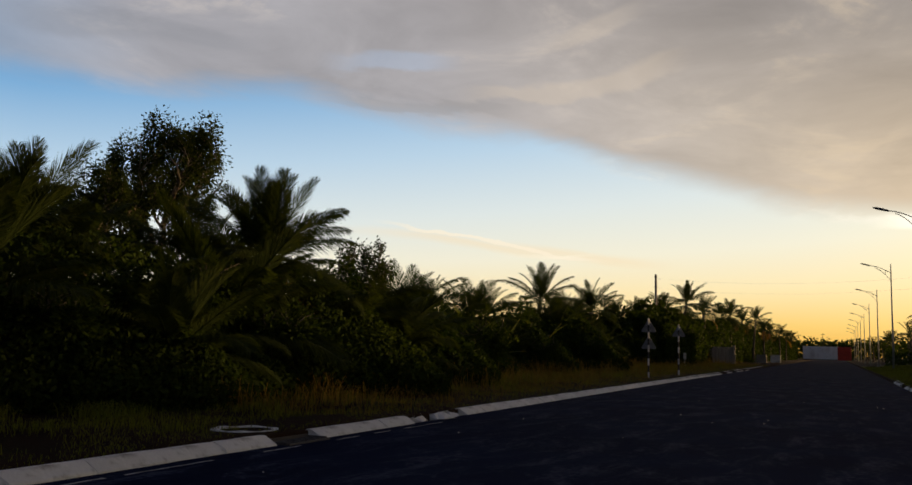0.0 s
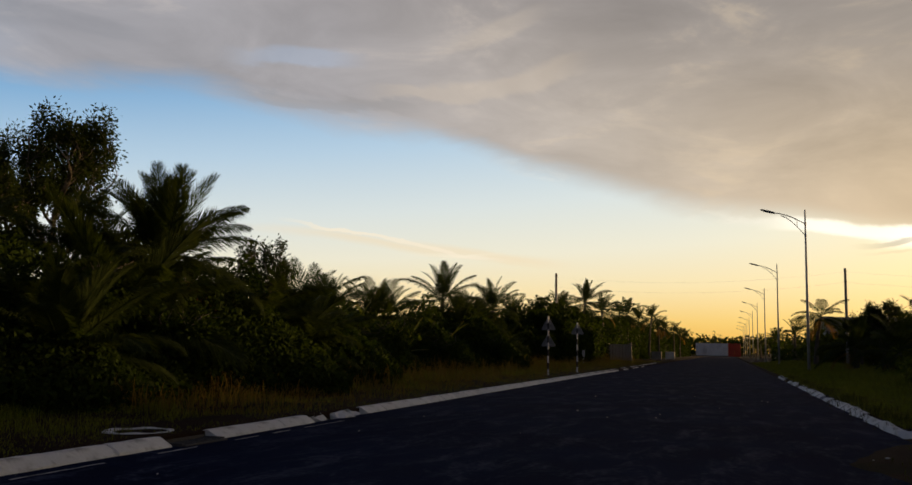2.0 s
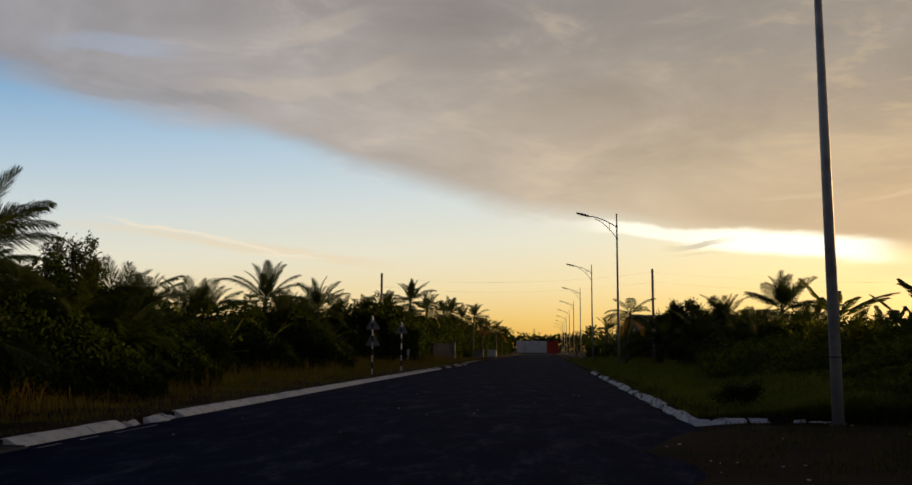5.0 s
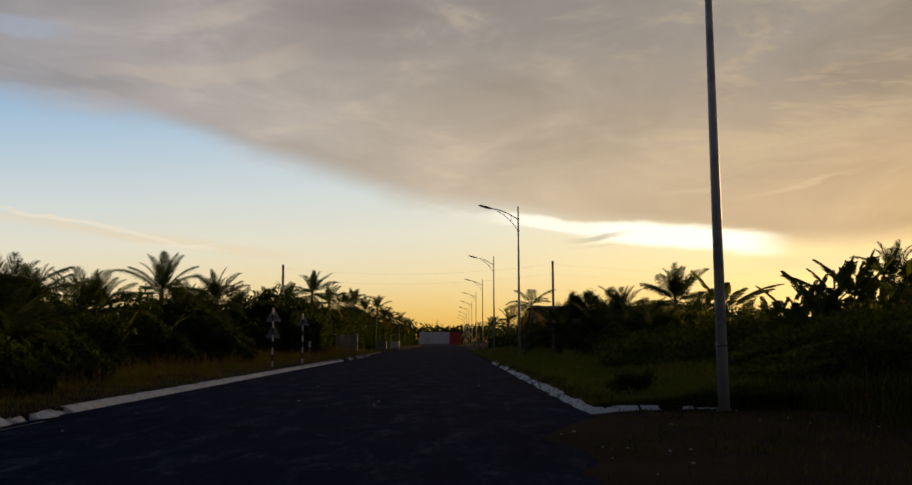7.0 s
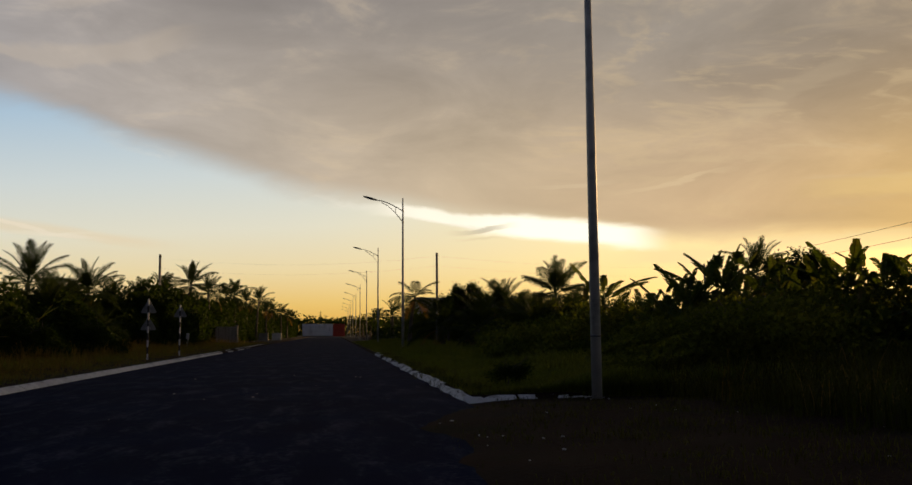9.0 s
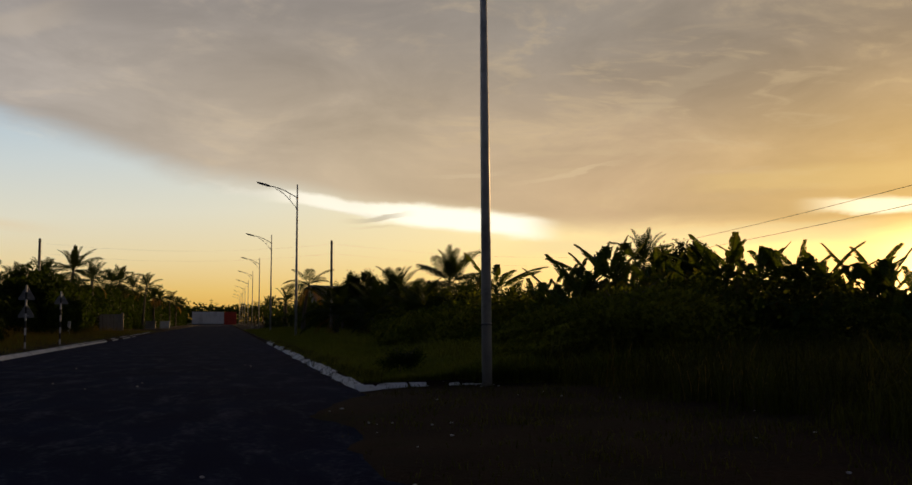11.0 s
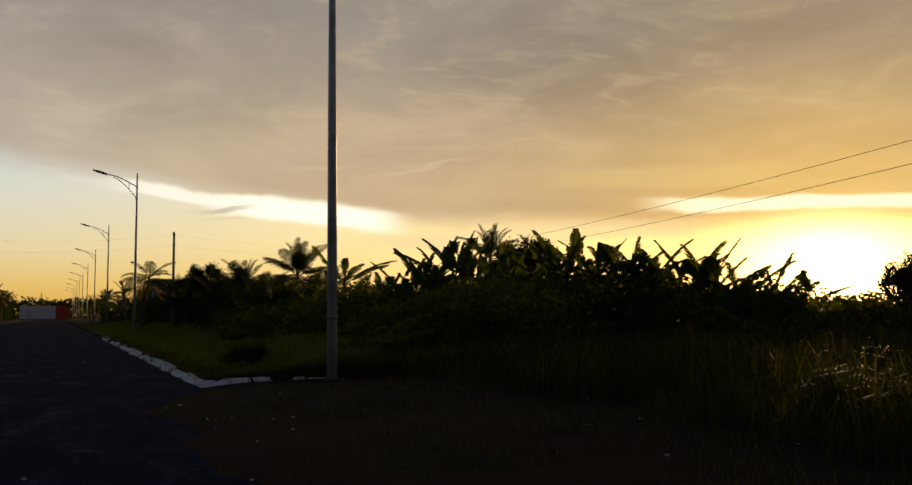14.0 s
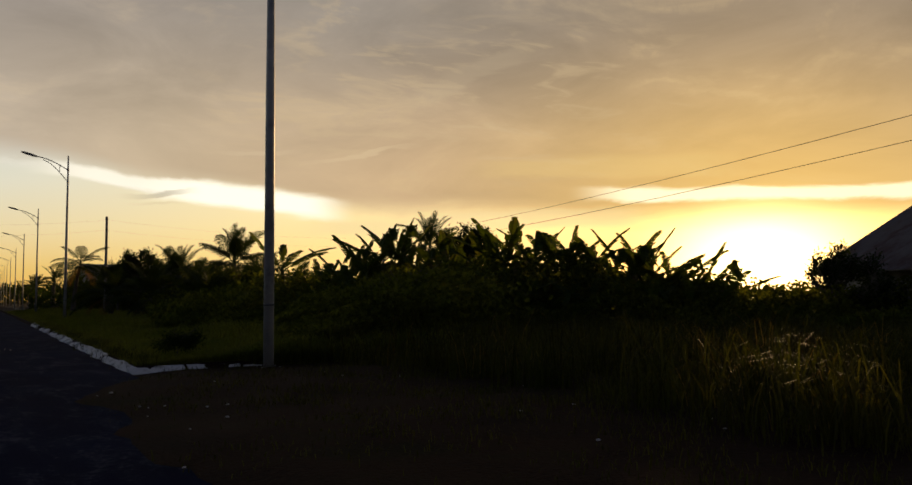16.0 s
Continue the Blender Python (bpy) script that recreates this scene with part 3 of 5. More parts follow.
def make_lamp():
    lamp = tagged(new("street_lamp"), "tall grey galvanised street lamp with one curved arm over the road", "street lamp", "street lamps beside the road")
    child("pole", mesh("pole", *tube([(0, 0, 0.0), (0, 0, 5.0), (0, 0, 10.6)], [0.099, 0.084, 0.045], 16), STEEL, True), lamp)
    bm = box(bmesh.new(), (-0.22, -0.22, -0.05), (0.22, 0.22, 0.03), 0.008)
    plate = part("base_plate", bm, STEEL, lamp)
    for sx in (-1, 1):
        for sy in (-1, 1):
            bm = bmesh.new()
            bmesh.ops.create_cone(bm, cap_ends=True, segments=6, radius1=0.022, radius2=0.022, depth=0.06, matrix=Matrix.Translation((sx * 0.17, sy * 0.17, 0.05)))
            part("bolt", bm, STEEL, plate)
    child("band", mesh("band", *tube([(0, 0, 1.19), (0, 0, 1.23)], [0.099, 0.099], 16), DARK_STEEL, True), lamp, None, "dark band round the pole")
    arm = [(-1.9 * s, 0, 9.67 + 0.76 * math.sin(s * 1.45) / math.sin(1.45)) for s in [i / 10 for i in range(11)]]
    child("arm", mesh("arm", *tube(arm, [0.035] * 11, 6), STEEL), lamp)
    low = [(-1.5 * s, 0, 8.88 + 1.36 * math.sin(s * 1.35) / math.sin(1.35)) for s in [i / 10 for i in range(11)]]
    child("strut", mesh("strut", *tube(low, [0.026] * 11, 6), STEEL), lamp)
    child("connector", mesh("connector", *tube([(-0.5, 0, 9.49), (-0.5, 0, 9.95)], [0.02, 0.02], 6), STEEL), lamp)
    for z in (9.67, 8.88):
        child("collar", mesh("collar", *tube([(0, 0, z - 0.08), (0, 0, z + 0.08)], [0.075, 0.075], 10), STEEL), lamp)
    verts, faces = [], []
    secs = [(0.0, 0.05, 0.05), (0.08, 0.11, 0.07), (0.35, 0.16, 0.085), (0.75, 0.15, 0.075), (0.92, 0.11, 0.05), (0.97, 0.06, 0.03)]
    for s, w, t in secs:
        for a, b in ((-1, -0.5), (-0.85, -0.7), (0.85, -0.7), (1, -0.5), (0.8, 0.6), (0.3, 1.0), (-0.3, 1.0), (-0.8, 0.6)):
            verts.append((-1.85 - s * 0.96, a * w, 10.42 + s * 0.26 + b * t))
    for j in range(5):
        for i in range(8):
            faces.append((j * 8 + i, j * 8 + (i + 1) % 8, (j + 1) * 8 + (i + 1) % 8, (j + 1) * 8 + i))
    faces += [tuple(range(8)), tuple(range(47, 39, -1))]
    head = child("lamp_head", mesh("lamp_head", verts, faces, DARK_STEEL, True), lamp, None, "dark flat lamp head")
    bm = box(bmesh.new(), (-0.28, -0.11, -0.012), (0.28, 0.11, 0.012), 0.004)
    lens = part("lens", bm, GLASS, head)
    lens.matrix_basis = pose(-2.30, 0, 10.49, 0, 15, 0)
    return lamp


street_lamp = make_lamp()
street_lamp.matrix_basis = pose(4.89, 16.25, -0.05, 0, -0.15, 0)
for i in range(9):
    copy_thing(street_lamp, pose(LAMP_X + 0.0045 * 38 * i, 63.2 + 38 * i, 0.10, 0, 0, 0.5 * math.sin(3 * i)))


# ---- poles and wires ----
def concrete_pole(x, y, h, r=0.15):
    p = tagged(new("utility_pole"), "plain grey concrete utility pole without crossarm", "utility pole")
    p.location = (x, y, land(x, y) - 0.05)
    child("shaft", mesh("shaft", *tube([(0, 0, 0), (0, 0, h * 0.5), (0, 0, h)], [r, r * 0.86, r * 0.72], 10), POLE_CONCRETE), p)
    for z in (h - 0.25, h - 1.2):
        child("clamp", mesh("clamp", *tube([(0, 0, z - 0.05), (0, 0, z + 0.05)], [r * 0.85, r * 0.85], 10), IRON), p)
    return p


POLE_A, POLE_B, POLE_C, POLE_D = (-16.02, 88.0, 8.5), (10.22, 88.0, 8.85), (42.0, 98.0, 8.65), (27.6, -2.0, 9.0)
for q in (POLE_A, POLE_B, POLE_C, POLE_D):
    concrete_pole(*q)


def wire(p, q, sag, r=0.012):
    pts = []
    for i in range(25):
        s = i / 24
        v = Vector(p).lerp(Vector(q), s)
        v.z -= sag * 4 * s * (1 - s)
        pts.append(v)
    w = new("overhead_wire", mesh("overhead_wire", *tube(pts, [r] * 25, 4), CABLE))
    return tagged(w, "thin black overhead wire sagging between poles", "wire", "overhead wires")


for p, q, sag in ((POLE_A, POLE_B, 0.75), (POLE_B, POLE_C, 0.5), (POLE_C, POLE_D, 0.9)):
    for drop in (0.25, 1.2):
        wire((p[0], p[1], p[2] - drop + 0.1), (q[0], q[1], q[2] - drop + 0.1), sag, 0.013 if p == POLE_C else 0.003)


# ---- signs ----
def triangle_panel(size):
    """A rounded upright triangular plate in the xz plane."""
    bm = bmesh.new()
    pts = []
    for k in range(3):
        a = math.pi / 2 + k * 2 * math.pi / 3
        c = Vector((math.cos(a), 0, math.sin(a))) * (size * 0.577 - 0.08)
        for j in range(5):
            b = a + (j - 2) * math.pi / 6
            pts.append(c + Vector((math.cos(b), 0, math.sin(b))) * 0.05)
    f = bm.faces.new([bm.verts.new(p) for p in pts])
    r = bmesh.ops.extrude_face_region(bm, geom=[f])
    bmesh.ops.translate(bm, vec=(0, 0.012, 0), verts=[v for v in r["geom"] if isinstance(v, bmesh.types.BMVert)])
    bmesh.ops.recalc_face_normals(bm, faces=bm.faces)
    return bm


def sign_post(x, y, h, panels):
    s = tagged(new("road_sign"), "triangular warning sign seen from behind on a banded post", "road sign", "warning signs on the verge")
    s.location = (x, y, land(x, y) - 0.03)
    n = 9
    for i in range(n):
        z0, z1 = h * i / n, h * (i + 1) / n
        child("post_band", mesh("post_band", *tube([(0, 0, z0), (0, 0, z1)], [0.042, 0.042], 10), PAINT_WHITE if i % 2 == 0 else PAINT_BLACK), s, None, "white band" if i % 2 == 0 else "black band")
    for z, size in panels:
        p = part("panel", triangle_panel(size), SIGN_BACK, s, "plain grey back of a triangular plate")
        p.matrix_basis = pose(0, 0.07, z)
        for dz in (-0.12, 0.1):
            child("bracket", mesh("bracket", *tube([(-0.12, 0.062, z + dz), (0.12, 0.062, z + dz)], [0.014, 0.014], 6), STEEL), s)


sign_post(-7.98, 41.5, 2.72, ((2.30, 0.70), (1.55, 0.70)))
sign_post(-7.74, 48.5, 2.66, ((2.24, 0.70),))


# ---- roadside structures ----
def make_hoarding():
    h = tagged(new("hoarding"), "tall pale and red sheet metal hoarding closing off the road", "hoarding")
    h.location = (0, 300, 0.0)
    for i in range(13):
        red = i >= 9
        x, w = (0.45 + 0.95 * (i - 9), 0.94) if red else (-9.4 + 1.09 * i, 1.08)
        lo, hi = (0.15 if red else 0.35), 4.2 + 0.05 * math.sin(3 * i)
        verts, faces = [], []
        for j in range(25):
            y = -0.04 if j % 4 in (1, 2) else 0.0
            verts += [(x + w * j / 24, y, lo), (x + w * j / 24, y, hi), (x + w * j / 24, y + 0.02, lo), (x + w * j / 24, y + 0.02, hi)]
        for j in range(24):
            q = 4 * j
            faces += [(q, q + 4, q + 5, q + 1), (q + 2, q + 3, q + 7, q + 6), (q + 1, q + 5, q + 7, q + 3), (q, q + 2, q + 6, q + 4)]
        child("panel", mesh("panel", verts, faces, SHEET_RED if red else SHEET_WHITE), h, None, "red ribbed sheet" if red else "pale grey ribbed sheet")
    for i in range(14):
        x = -9.4 + i * 1.05
        part("post", box(bmesh.new(), (x - 0.04, 0.035, -0.1), (x + 0.04, 0.12, 4.2), 0.008), IRON, h)
    part("bottom_rail", box(bmesh.new(), (-9.4, -0.03, 0.1), (0.4, 0.03, 0.34), 0.01), IRON, h, "dark bottom rail")


make_hoarding()


def make_gate():
    g = tagged(new("yard_gate"), "grey sheet metal yard gate between short concrete posts", "gate")
    g.location = (-11.6, 103.0, 0.1)
    for i in range(6):
        bm = box(bmesh.new(), (-1.1 + i * 0.37, -0.03, 0.12), (-0.76 + i * 0.37, 0.03, 1.92), 0.01)
        part("panel", bm, SIGN_BACK, g)
    for x in (-1.25, 1.25):
        part("post", box(bmesh.new(), (x - 0.13, -0.13, -0.1), (x + 0.13, 0.13, 2.1), 0.02), POLE_CONCRETE, g, "concrete gate post")


make_gate()


def small_box(x, y, w, h, label, name, mat):
    b = tagged(new(name), label, name.replace("_", " "))
    b.location = (x, y, land(x, y) - 0.02)
    part("body", box(bmesh.new(), (-w / 2, -0.3, 0), (w / 2, 0.3, h), 0.03), mat, b)
    part("cap", box(bmesh.new(), (-w / 2 - 0.06, -0.36, h), (w / 2 + 0.06, 0.36, h + 0.08), 0.02), mat, b)
    return b


small_box(-10.6, 146, 1.5, 1.15, "pale concrete meter box on the verge", "meter_box", POLE_CONCRETE)
small_box(-8.9, 152, 1.5, 1.1, "whitish concrete meter box on the verge", "meter_box", CONCRETE)
marker = tagged(new("marker_post"), "short leaning white marker post in grass", "marker post")
marker.matrix_basis = pose(-12.2, 80, 0.05, 0, 4, 0)
part("shaft", box(bmesh.new(), (-0.11, -0.11, 0), (0.11, 0.11, 1.25), 0.03), PAINT_WHITE, marker)


def make_stall():
    s = tagged(new("roadside_shelter"), "small shelter with a pale pitched sheet roof among palms", "shelter")
    s.location = (-14.9, 105, 0.15)
    verts = [(-1.5, -1.2, 1.75), (1.5, -1.2, 1.75), (0.35, 0, 2.75), (-0.35, 0, 2.75), (-1.5, 1.2, 1.75), (1.5, 1.2, 1.75)]
    verts += [(x, y, z - 0.06) for x, y, z in verts]
    faces = [(0, 1, 2, 3), (3, 2, 5, 4), (0, 3, 4), (1, 5, 2)]
    faces += [tuple(i + 6 for i in reversed(f)) for f in faces] + [(0, 6, 7, 1), (1, 7, 11, 5), (5, 11, 10, 4), (4, 10, 6, 0)]
    child("roof", mesh("roof", verts, faces, SHEET_WHITE), s, None, "pale sheet roof")
    for x in (-1.3, 1.3):
        for y in (-1.0, 1.0):
            child("post", mesh("post", *tube([(x, y, -0.1), (x, y, 1.82)], [0.06, 0.06], 6), BARK), s)


make_stall()


def make_building():
    b = tagged(new("building"), "low flat-roofed plastered building behind shrubs", "building")
    b.location = (16.6, 108, 0.1)
    w, d, h = 6.6, 4.0, 4.85
    for name, lo, hi in (("wall", (-w, -d, 0), (w, -d + 0.2, h)), ("wall", (-w, d - 0.2, 0), (w, d, h)), ("wall", (-w, -d + 0.2, 0), (-w + 0.2, d - 0.2, h)), ("wall", (w - 0.2, -d + 0.2, 0), (w, d - 0.2, h))):
        part(name, box(bmesh.new(), lo, hi), PLASTER, b)
    part("roof", box(bmesh.new(), (-w - 0.35, -d - 0.35, h), (w + 0.35, d + 0.35, h + 0.28), 0.03), PLASTER, b, "flat concrete roof slab")
    for x in (-3.5, 0.5, 4.0):
        # solid block on the wall; the unlit room's darkness is put into its colour
        win = part("window", box(bmesh.new(), (x - 0.7, -d - 0.06, 1.6), (x + 0.7, -d - 0.003, 3.0), 0.01), DARK_ROOM, b, "dark window")
        for s in (-0.78, 0.78):
            part("frame", box(bmesh.new(), (x + s - 0.06, -d - 0.09, 1.5), (x + s + 0.06, -d - 0.004, 3.1), 0.01), PAINT_WHITE, win)


make_building()


def make_house():
    """A hut whose gable roof rises beside the banana grove."""
    b = tagged(new("house"), "small house with a dark corrugated gable roof behind bushes", "house")
    b.matrix_basis = pose(29.2, 17.2, 0.1, 0, 0, -25)
    w, d, e, r = 4.2, 3.4, 2.35, 5.0
    for lo, hi in (((-w, -d, 0), (w, -d + 0.18, e)), ((-w, d - 0.18, 0), (w, d, e)), ((-w, -d + 0.18, 0), (-w + 0.18, d - 0.18, e)), ((w - 0.18, -d + 0.18, 0), (w, d - 0.18, e))):
        part("wall", box(bmesh.new(), lo, hi), PLASTER, b)
    for side in (-1, 1):
        verts, faces = [], []
        n = 60
        for i in range(n + 1):
            y = -d - 0.5 + (2 * d + 1.0) * i / n
            rip = 0.025 * math.cos(i * math.pi)
            for t in (0.0, 1.0):
                verts += [(side * (w + 0.6) * (1 - t), y, e - 0.36 + (r - e + 0.36) * t + rip), (side * (w + 0.6) * (1 - t), y, e - 0.40 + (r - e + 0.36) * t + rip)]
        for i in range(n):
            a, c = i * 4, i * 4 + 4
            faces += [(a, a + 2, c + 2, c), (a + 1, c + 1, c + 3, a + 3), (a, c, c + 1, a + 1)]
        child("roof_slope", mesh("roof_slope", verts, faces, TIN), b)
    for y in (-d + 0.09, d - 0.09):
        child("gable", mesh("gable", [(-w, y, e), (w, y, e), (0, y, r - 0.05), (-w, y + 0.1, e), (w, y + 0.1, e), (0, y + 0.1, r - 0.05)], [(0, 1, 2), (5, 4, 3), (0, 3, 4, 1), (1, 4, 5, 2), (2, 5, 3, 0)], PLASTER), b)
    part("door", box(bmesh.new(), (-0.5, -d - 0.05, 0), (0.5, -d - 0.004, 2.05), 0.01), BARK, b, "dark wooden door")


make_house()


def mast(x, y, h):
    m = tagged(new("distant_mast"), "thin distant mast above the far trees", "mast")
    m.location = (x, y, 0)
    child("shaft", mesh("shaft", *tube([(0, 0, -0.2), (0, 0, h)], [0.14, 0.07], 6), IRON), m)
    for z in (h - 0.6, h - 1.6):
        child("crossarm", mesh("crossarm", *tube([(-0.7, 0, z), (0.7, 0, z)], [0.07, 0.07], 4), IRON), m)


mast(-4.6, 380, 10.2)
mast(-2.4, 390, 8.8)


# ---- plants ----
def frond(rise, length, seed, leaflets=92, droop=1.0, width=0.018):
    """A coconut frond from the crown along +x: a bent midrib with a row of hanging leaflets on each side."""
    rnd = random.Random(seed)
    n = 16
    pts, a = [Vector((0, 0, 0))], radians(rise)
    bend = radians(rnd.uniform(18, 42) if rise > 50 else rnd.uniform(30, 56)) * droop
    side = rnd.uniform(-0.25, 0.25)
    for i in range(n):
        s = (i + 0.5) / n
        w = a - bend * s ** 2.0
        pts.append(pts[-1] + Vector((math.cos(w) * math.cos(side * s), math.cos(w) * math.sin(side * s), math.sin(w))) * (length / n))
    pieces = [tube(pts, [0.032 * (1 - 0.85 * i / n) * length / 3 for i in range(n + 1)], 4)]
    verts, faces = [], []
    for i in range(leaflets):
        s = 0.16 + 0.83 * i / (leaflets - 1)
        f = s * n
        j = min(int(f), n - 1)
        p = pts[j].lerp(pts[j + 1], f - j)
        g = max(0.0, min(f - 0.5, n - 1.001))
        q = int(g)
        d = (pts[q + 1] - pts[q]).lerp(pts[min(q + 2, n)] - pts[min(q + 1, n - 1)], g - q).normalized()
        across = Vector((math.sin(side * s), -math.cos(side * s), 0))
        up = across.cross(d)
        full = length * 0.35 * math.sin(math.pi * min(0.12 + s * 0.86, 1.0)) ** 0.6 * rnd.uniform(0.9, 1.06)
        for sgn in (-1, 1):
            if rnd.random() < 0.04:
                continue
            open_a = radians((46 if rise > 50 else 56) - 28 * s + rnd.uniform(-5, 5))
            lift = rnd.uniform(0.05, 0.25)
            out = (d * math.cos(open_a) + across * sgn * math.sin(open_a) + up * lift).normalized()
            hang = Vector((0, 0, -1)) * rnd.uniform(0.30, 0.75) * (0.35 if rise > 50 else 1.0)
            mid = p + out * full * 0.5 + hang * full * 0.10
            tip = p + out * full * 0.92 + hang * full * 0.62
            wide = d * width * length / 3 * rnd.uniform(0.8, 1.3)
            b = len(verts)
            verts += [p - wide * 0.6, p + wide * 0.6, mid - wide, mid + wide, tip]
            faces += [(b, b + 1, b + 3, b + 2), (b + 2, b + 3, b + 4)]
    pieces.append((verts, faces))
    return join(*pieces)


RISES = (82, 70, 58, 46, 34, 20, 4, -14, -30)
FRONDS = {r: [mesh("frond", *frond(r, 3.0, 100 * k + r), PALM_LEAF) for k in range(2)] for r in RISES}
FINE_FRONDS = {r: [mesh("frond", *frond(r, 3.0, 500 + 100 * k + r, 150, 1.0, 0.015), PALM_LEAF) for k in range(2)] for r in RISES}
DRY_FRONDS = [mesh("frond", *frond(r, 2.8, 900 + r, 50, 1.2), DRY_LEAF) for r in (-20, -38)]


def coconut_palm(x, y, crown, reach, seed, lean=(0, 0), count=24, fine=False, label="", top=82, dry=2):
    """crown: height of the crown's heart; reach: length of a frond."""
    rnd = random.Random(seed)
    p = tagged(new("coconut_palm"), label or "dark green coconut palm with feathery arching fronds", "palm tree", "coconut palms beside the road")
    z0 = land(x, y) - 0.08
    p.location = (x, y, z0)
    pts, rad = [], []
    for i in range(15):
        s = i / 14
        pts.append((lean[0] * s * s, lean[1] * s * s, crown * s))
        rad.append((0.20 - 0.07 * s + (0.10 * (1 - s) ** 6)) * (1.05 if i % 2 else 0.97) * min(1.0, reach / 3 + 0.1))
    child("trunk", mesh("trunk", *tube(pts, rad, 10), BARK, True), p, None, "ringed grey trunk")
    head = Vector(pts[-1])
    stock = FINE_FRONDS if fine else FRONDS
    for i in range(count):
        s = i / (count - 1)
        want = top - (top + 26) * s ** 1.1 + rnd.uniform(-8, 8)
        r = min(RISES, key=lambda q: abs(q - want))
        k = reach / 3.0 * rnd.uniform(0.82, 1.08) * (0.86 if r > 65 else 1.0)
        child("frond", rnd.choice(stock[r]), p, Matrix.Translation(head + Vector((0, 0, 0.18 * (1 - s)))) @ pose(0, 0, 0, rnd.uniform(-12, 12), rnd.uniform(-6, 6), 137.5 * i + rnd.uniform(-14, 14)) @ Matrix.Scale(k, 4))
    for i in range(dry):
        child("dry_frond", rnd.choice(DRY_FRONDS), p, Matrix.Translation(head) @ pose(0, 0, -0.1, 0, rnd.uniform(0, 12), rnd.uniform(0, 360)) @ Matrix.Scale(reach / 3.2, 4), "hanging withered brown frond")
    return p


def banana_leaf(seed, rise, length, fold=0.0):
    """A banana leaf along +x: stalk, midrib and a blade torn into strips; fold: where the midrib is broken, 0 for a sound one."""
    rnd = random.Random(seed)
    n = 40
    pts, a = [Vector((0, 0, 0))], radians(rise)
    bend = radians(rnd.uniform(8, 32))
    hang = radians(rnd.uniform(-80, -55))
    for i in range(n):
        s = (i + 0.5) / n
        w = a - bend * s ** 2
        if fold and s > fold:
            w = hang
        pts.append(pts[-1] + Vector((math.cos(w), 0, math.sin(w))) * (length / n))
    pieces = [tube(pts, [0.028 * (1 - 0.85 * i / n) for i in range(n + 1)], 4)]
    verts, faces = [], []
    for sgn in (-1, 1):
        i = 7
        while i < n:
            k = min(rnd.choice((1, 1, 2, 2, 3, 5)), n - i)
            tilt = rnd.uniform(-0.12, 0.05)
            gap = rnd.uniform(0.04, 0.30)
            skip = rnd.random() < 0.015
            wide = rnd.uniform(0.72, 1.12)
            for j in range(i, i + k):
                if skip:
                    continue
                s0, s1 = (j - 7) / (n - 7), (j + 1 - 7) / (n - 7)
                p0, p1 = pts[j], pts[j + 1]
                d = (p1 - p0).normalized()
                cell = (p1 - p0).length
                across = Vector((0, 1, 0)) * sgn
                up = d.cross(Vector((0, -1, 0)))
                ws = [0.215 * length / 2.2 * wide * math.sin(math.pi * min(max(0.07 + 0.87 * s, 0.0), 1.0)) ** 0.5 for s in (s0, s1)]
                b = len(verts)
                for p, w, pull in ((p0, ws[0], gap if j == i else 0.0), (p1, ws[1], -gap if j == i + k - 1 else 0.0)):
                    verts += [p, p + across * w * 0.55 + up * w * (0.26 + tilt * 0.4) + d * pull * cell * 0.5, p + across * w * 0.95 + up * w * (0.30 + tilt) + d * (w * 0.30 + pull * cell * 1.1)]
                faces += [(b, b + 1, b + 4, b + 3), (b + 1, b + 2, b + 5, b + 4)]
            i += k
    pieces.append((verts, faces))
    return join(*pieces)


B_LEAVES = [mesh("leaf", *banana_leaf(s, r, l, f), BANANA_LEAF) for s, r, l, f in
            ((1, 62, 2.0, 0), (2, 53, 2.2, 0), (3, 46, 2.3, 0.78), (4, 39, 2.4, 0), (5, 56, 2.1, 0.64), (6, 30, 2.5, 0), (7, 20, 2.4, 0.75), (8, 6, 2.3, 0), (9, -8, 1.9, 0), (10, 44, 2.3, 0))]
B_DRY = mesh("leaf", *banana_leaf(31, -35, 1.7), DRY_LEAF)


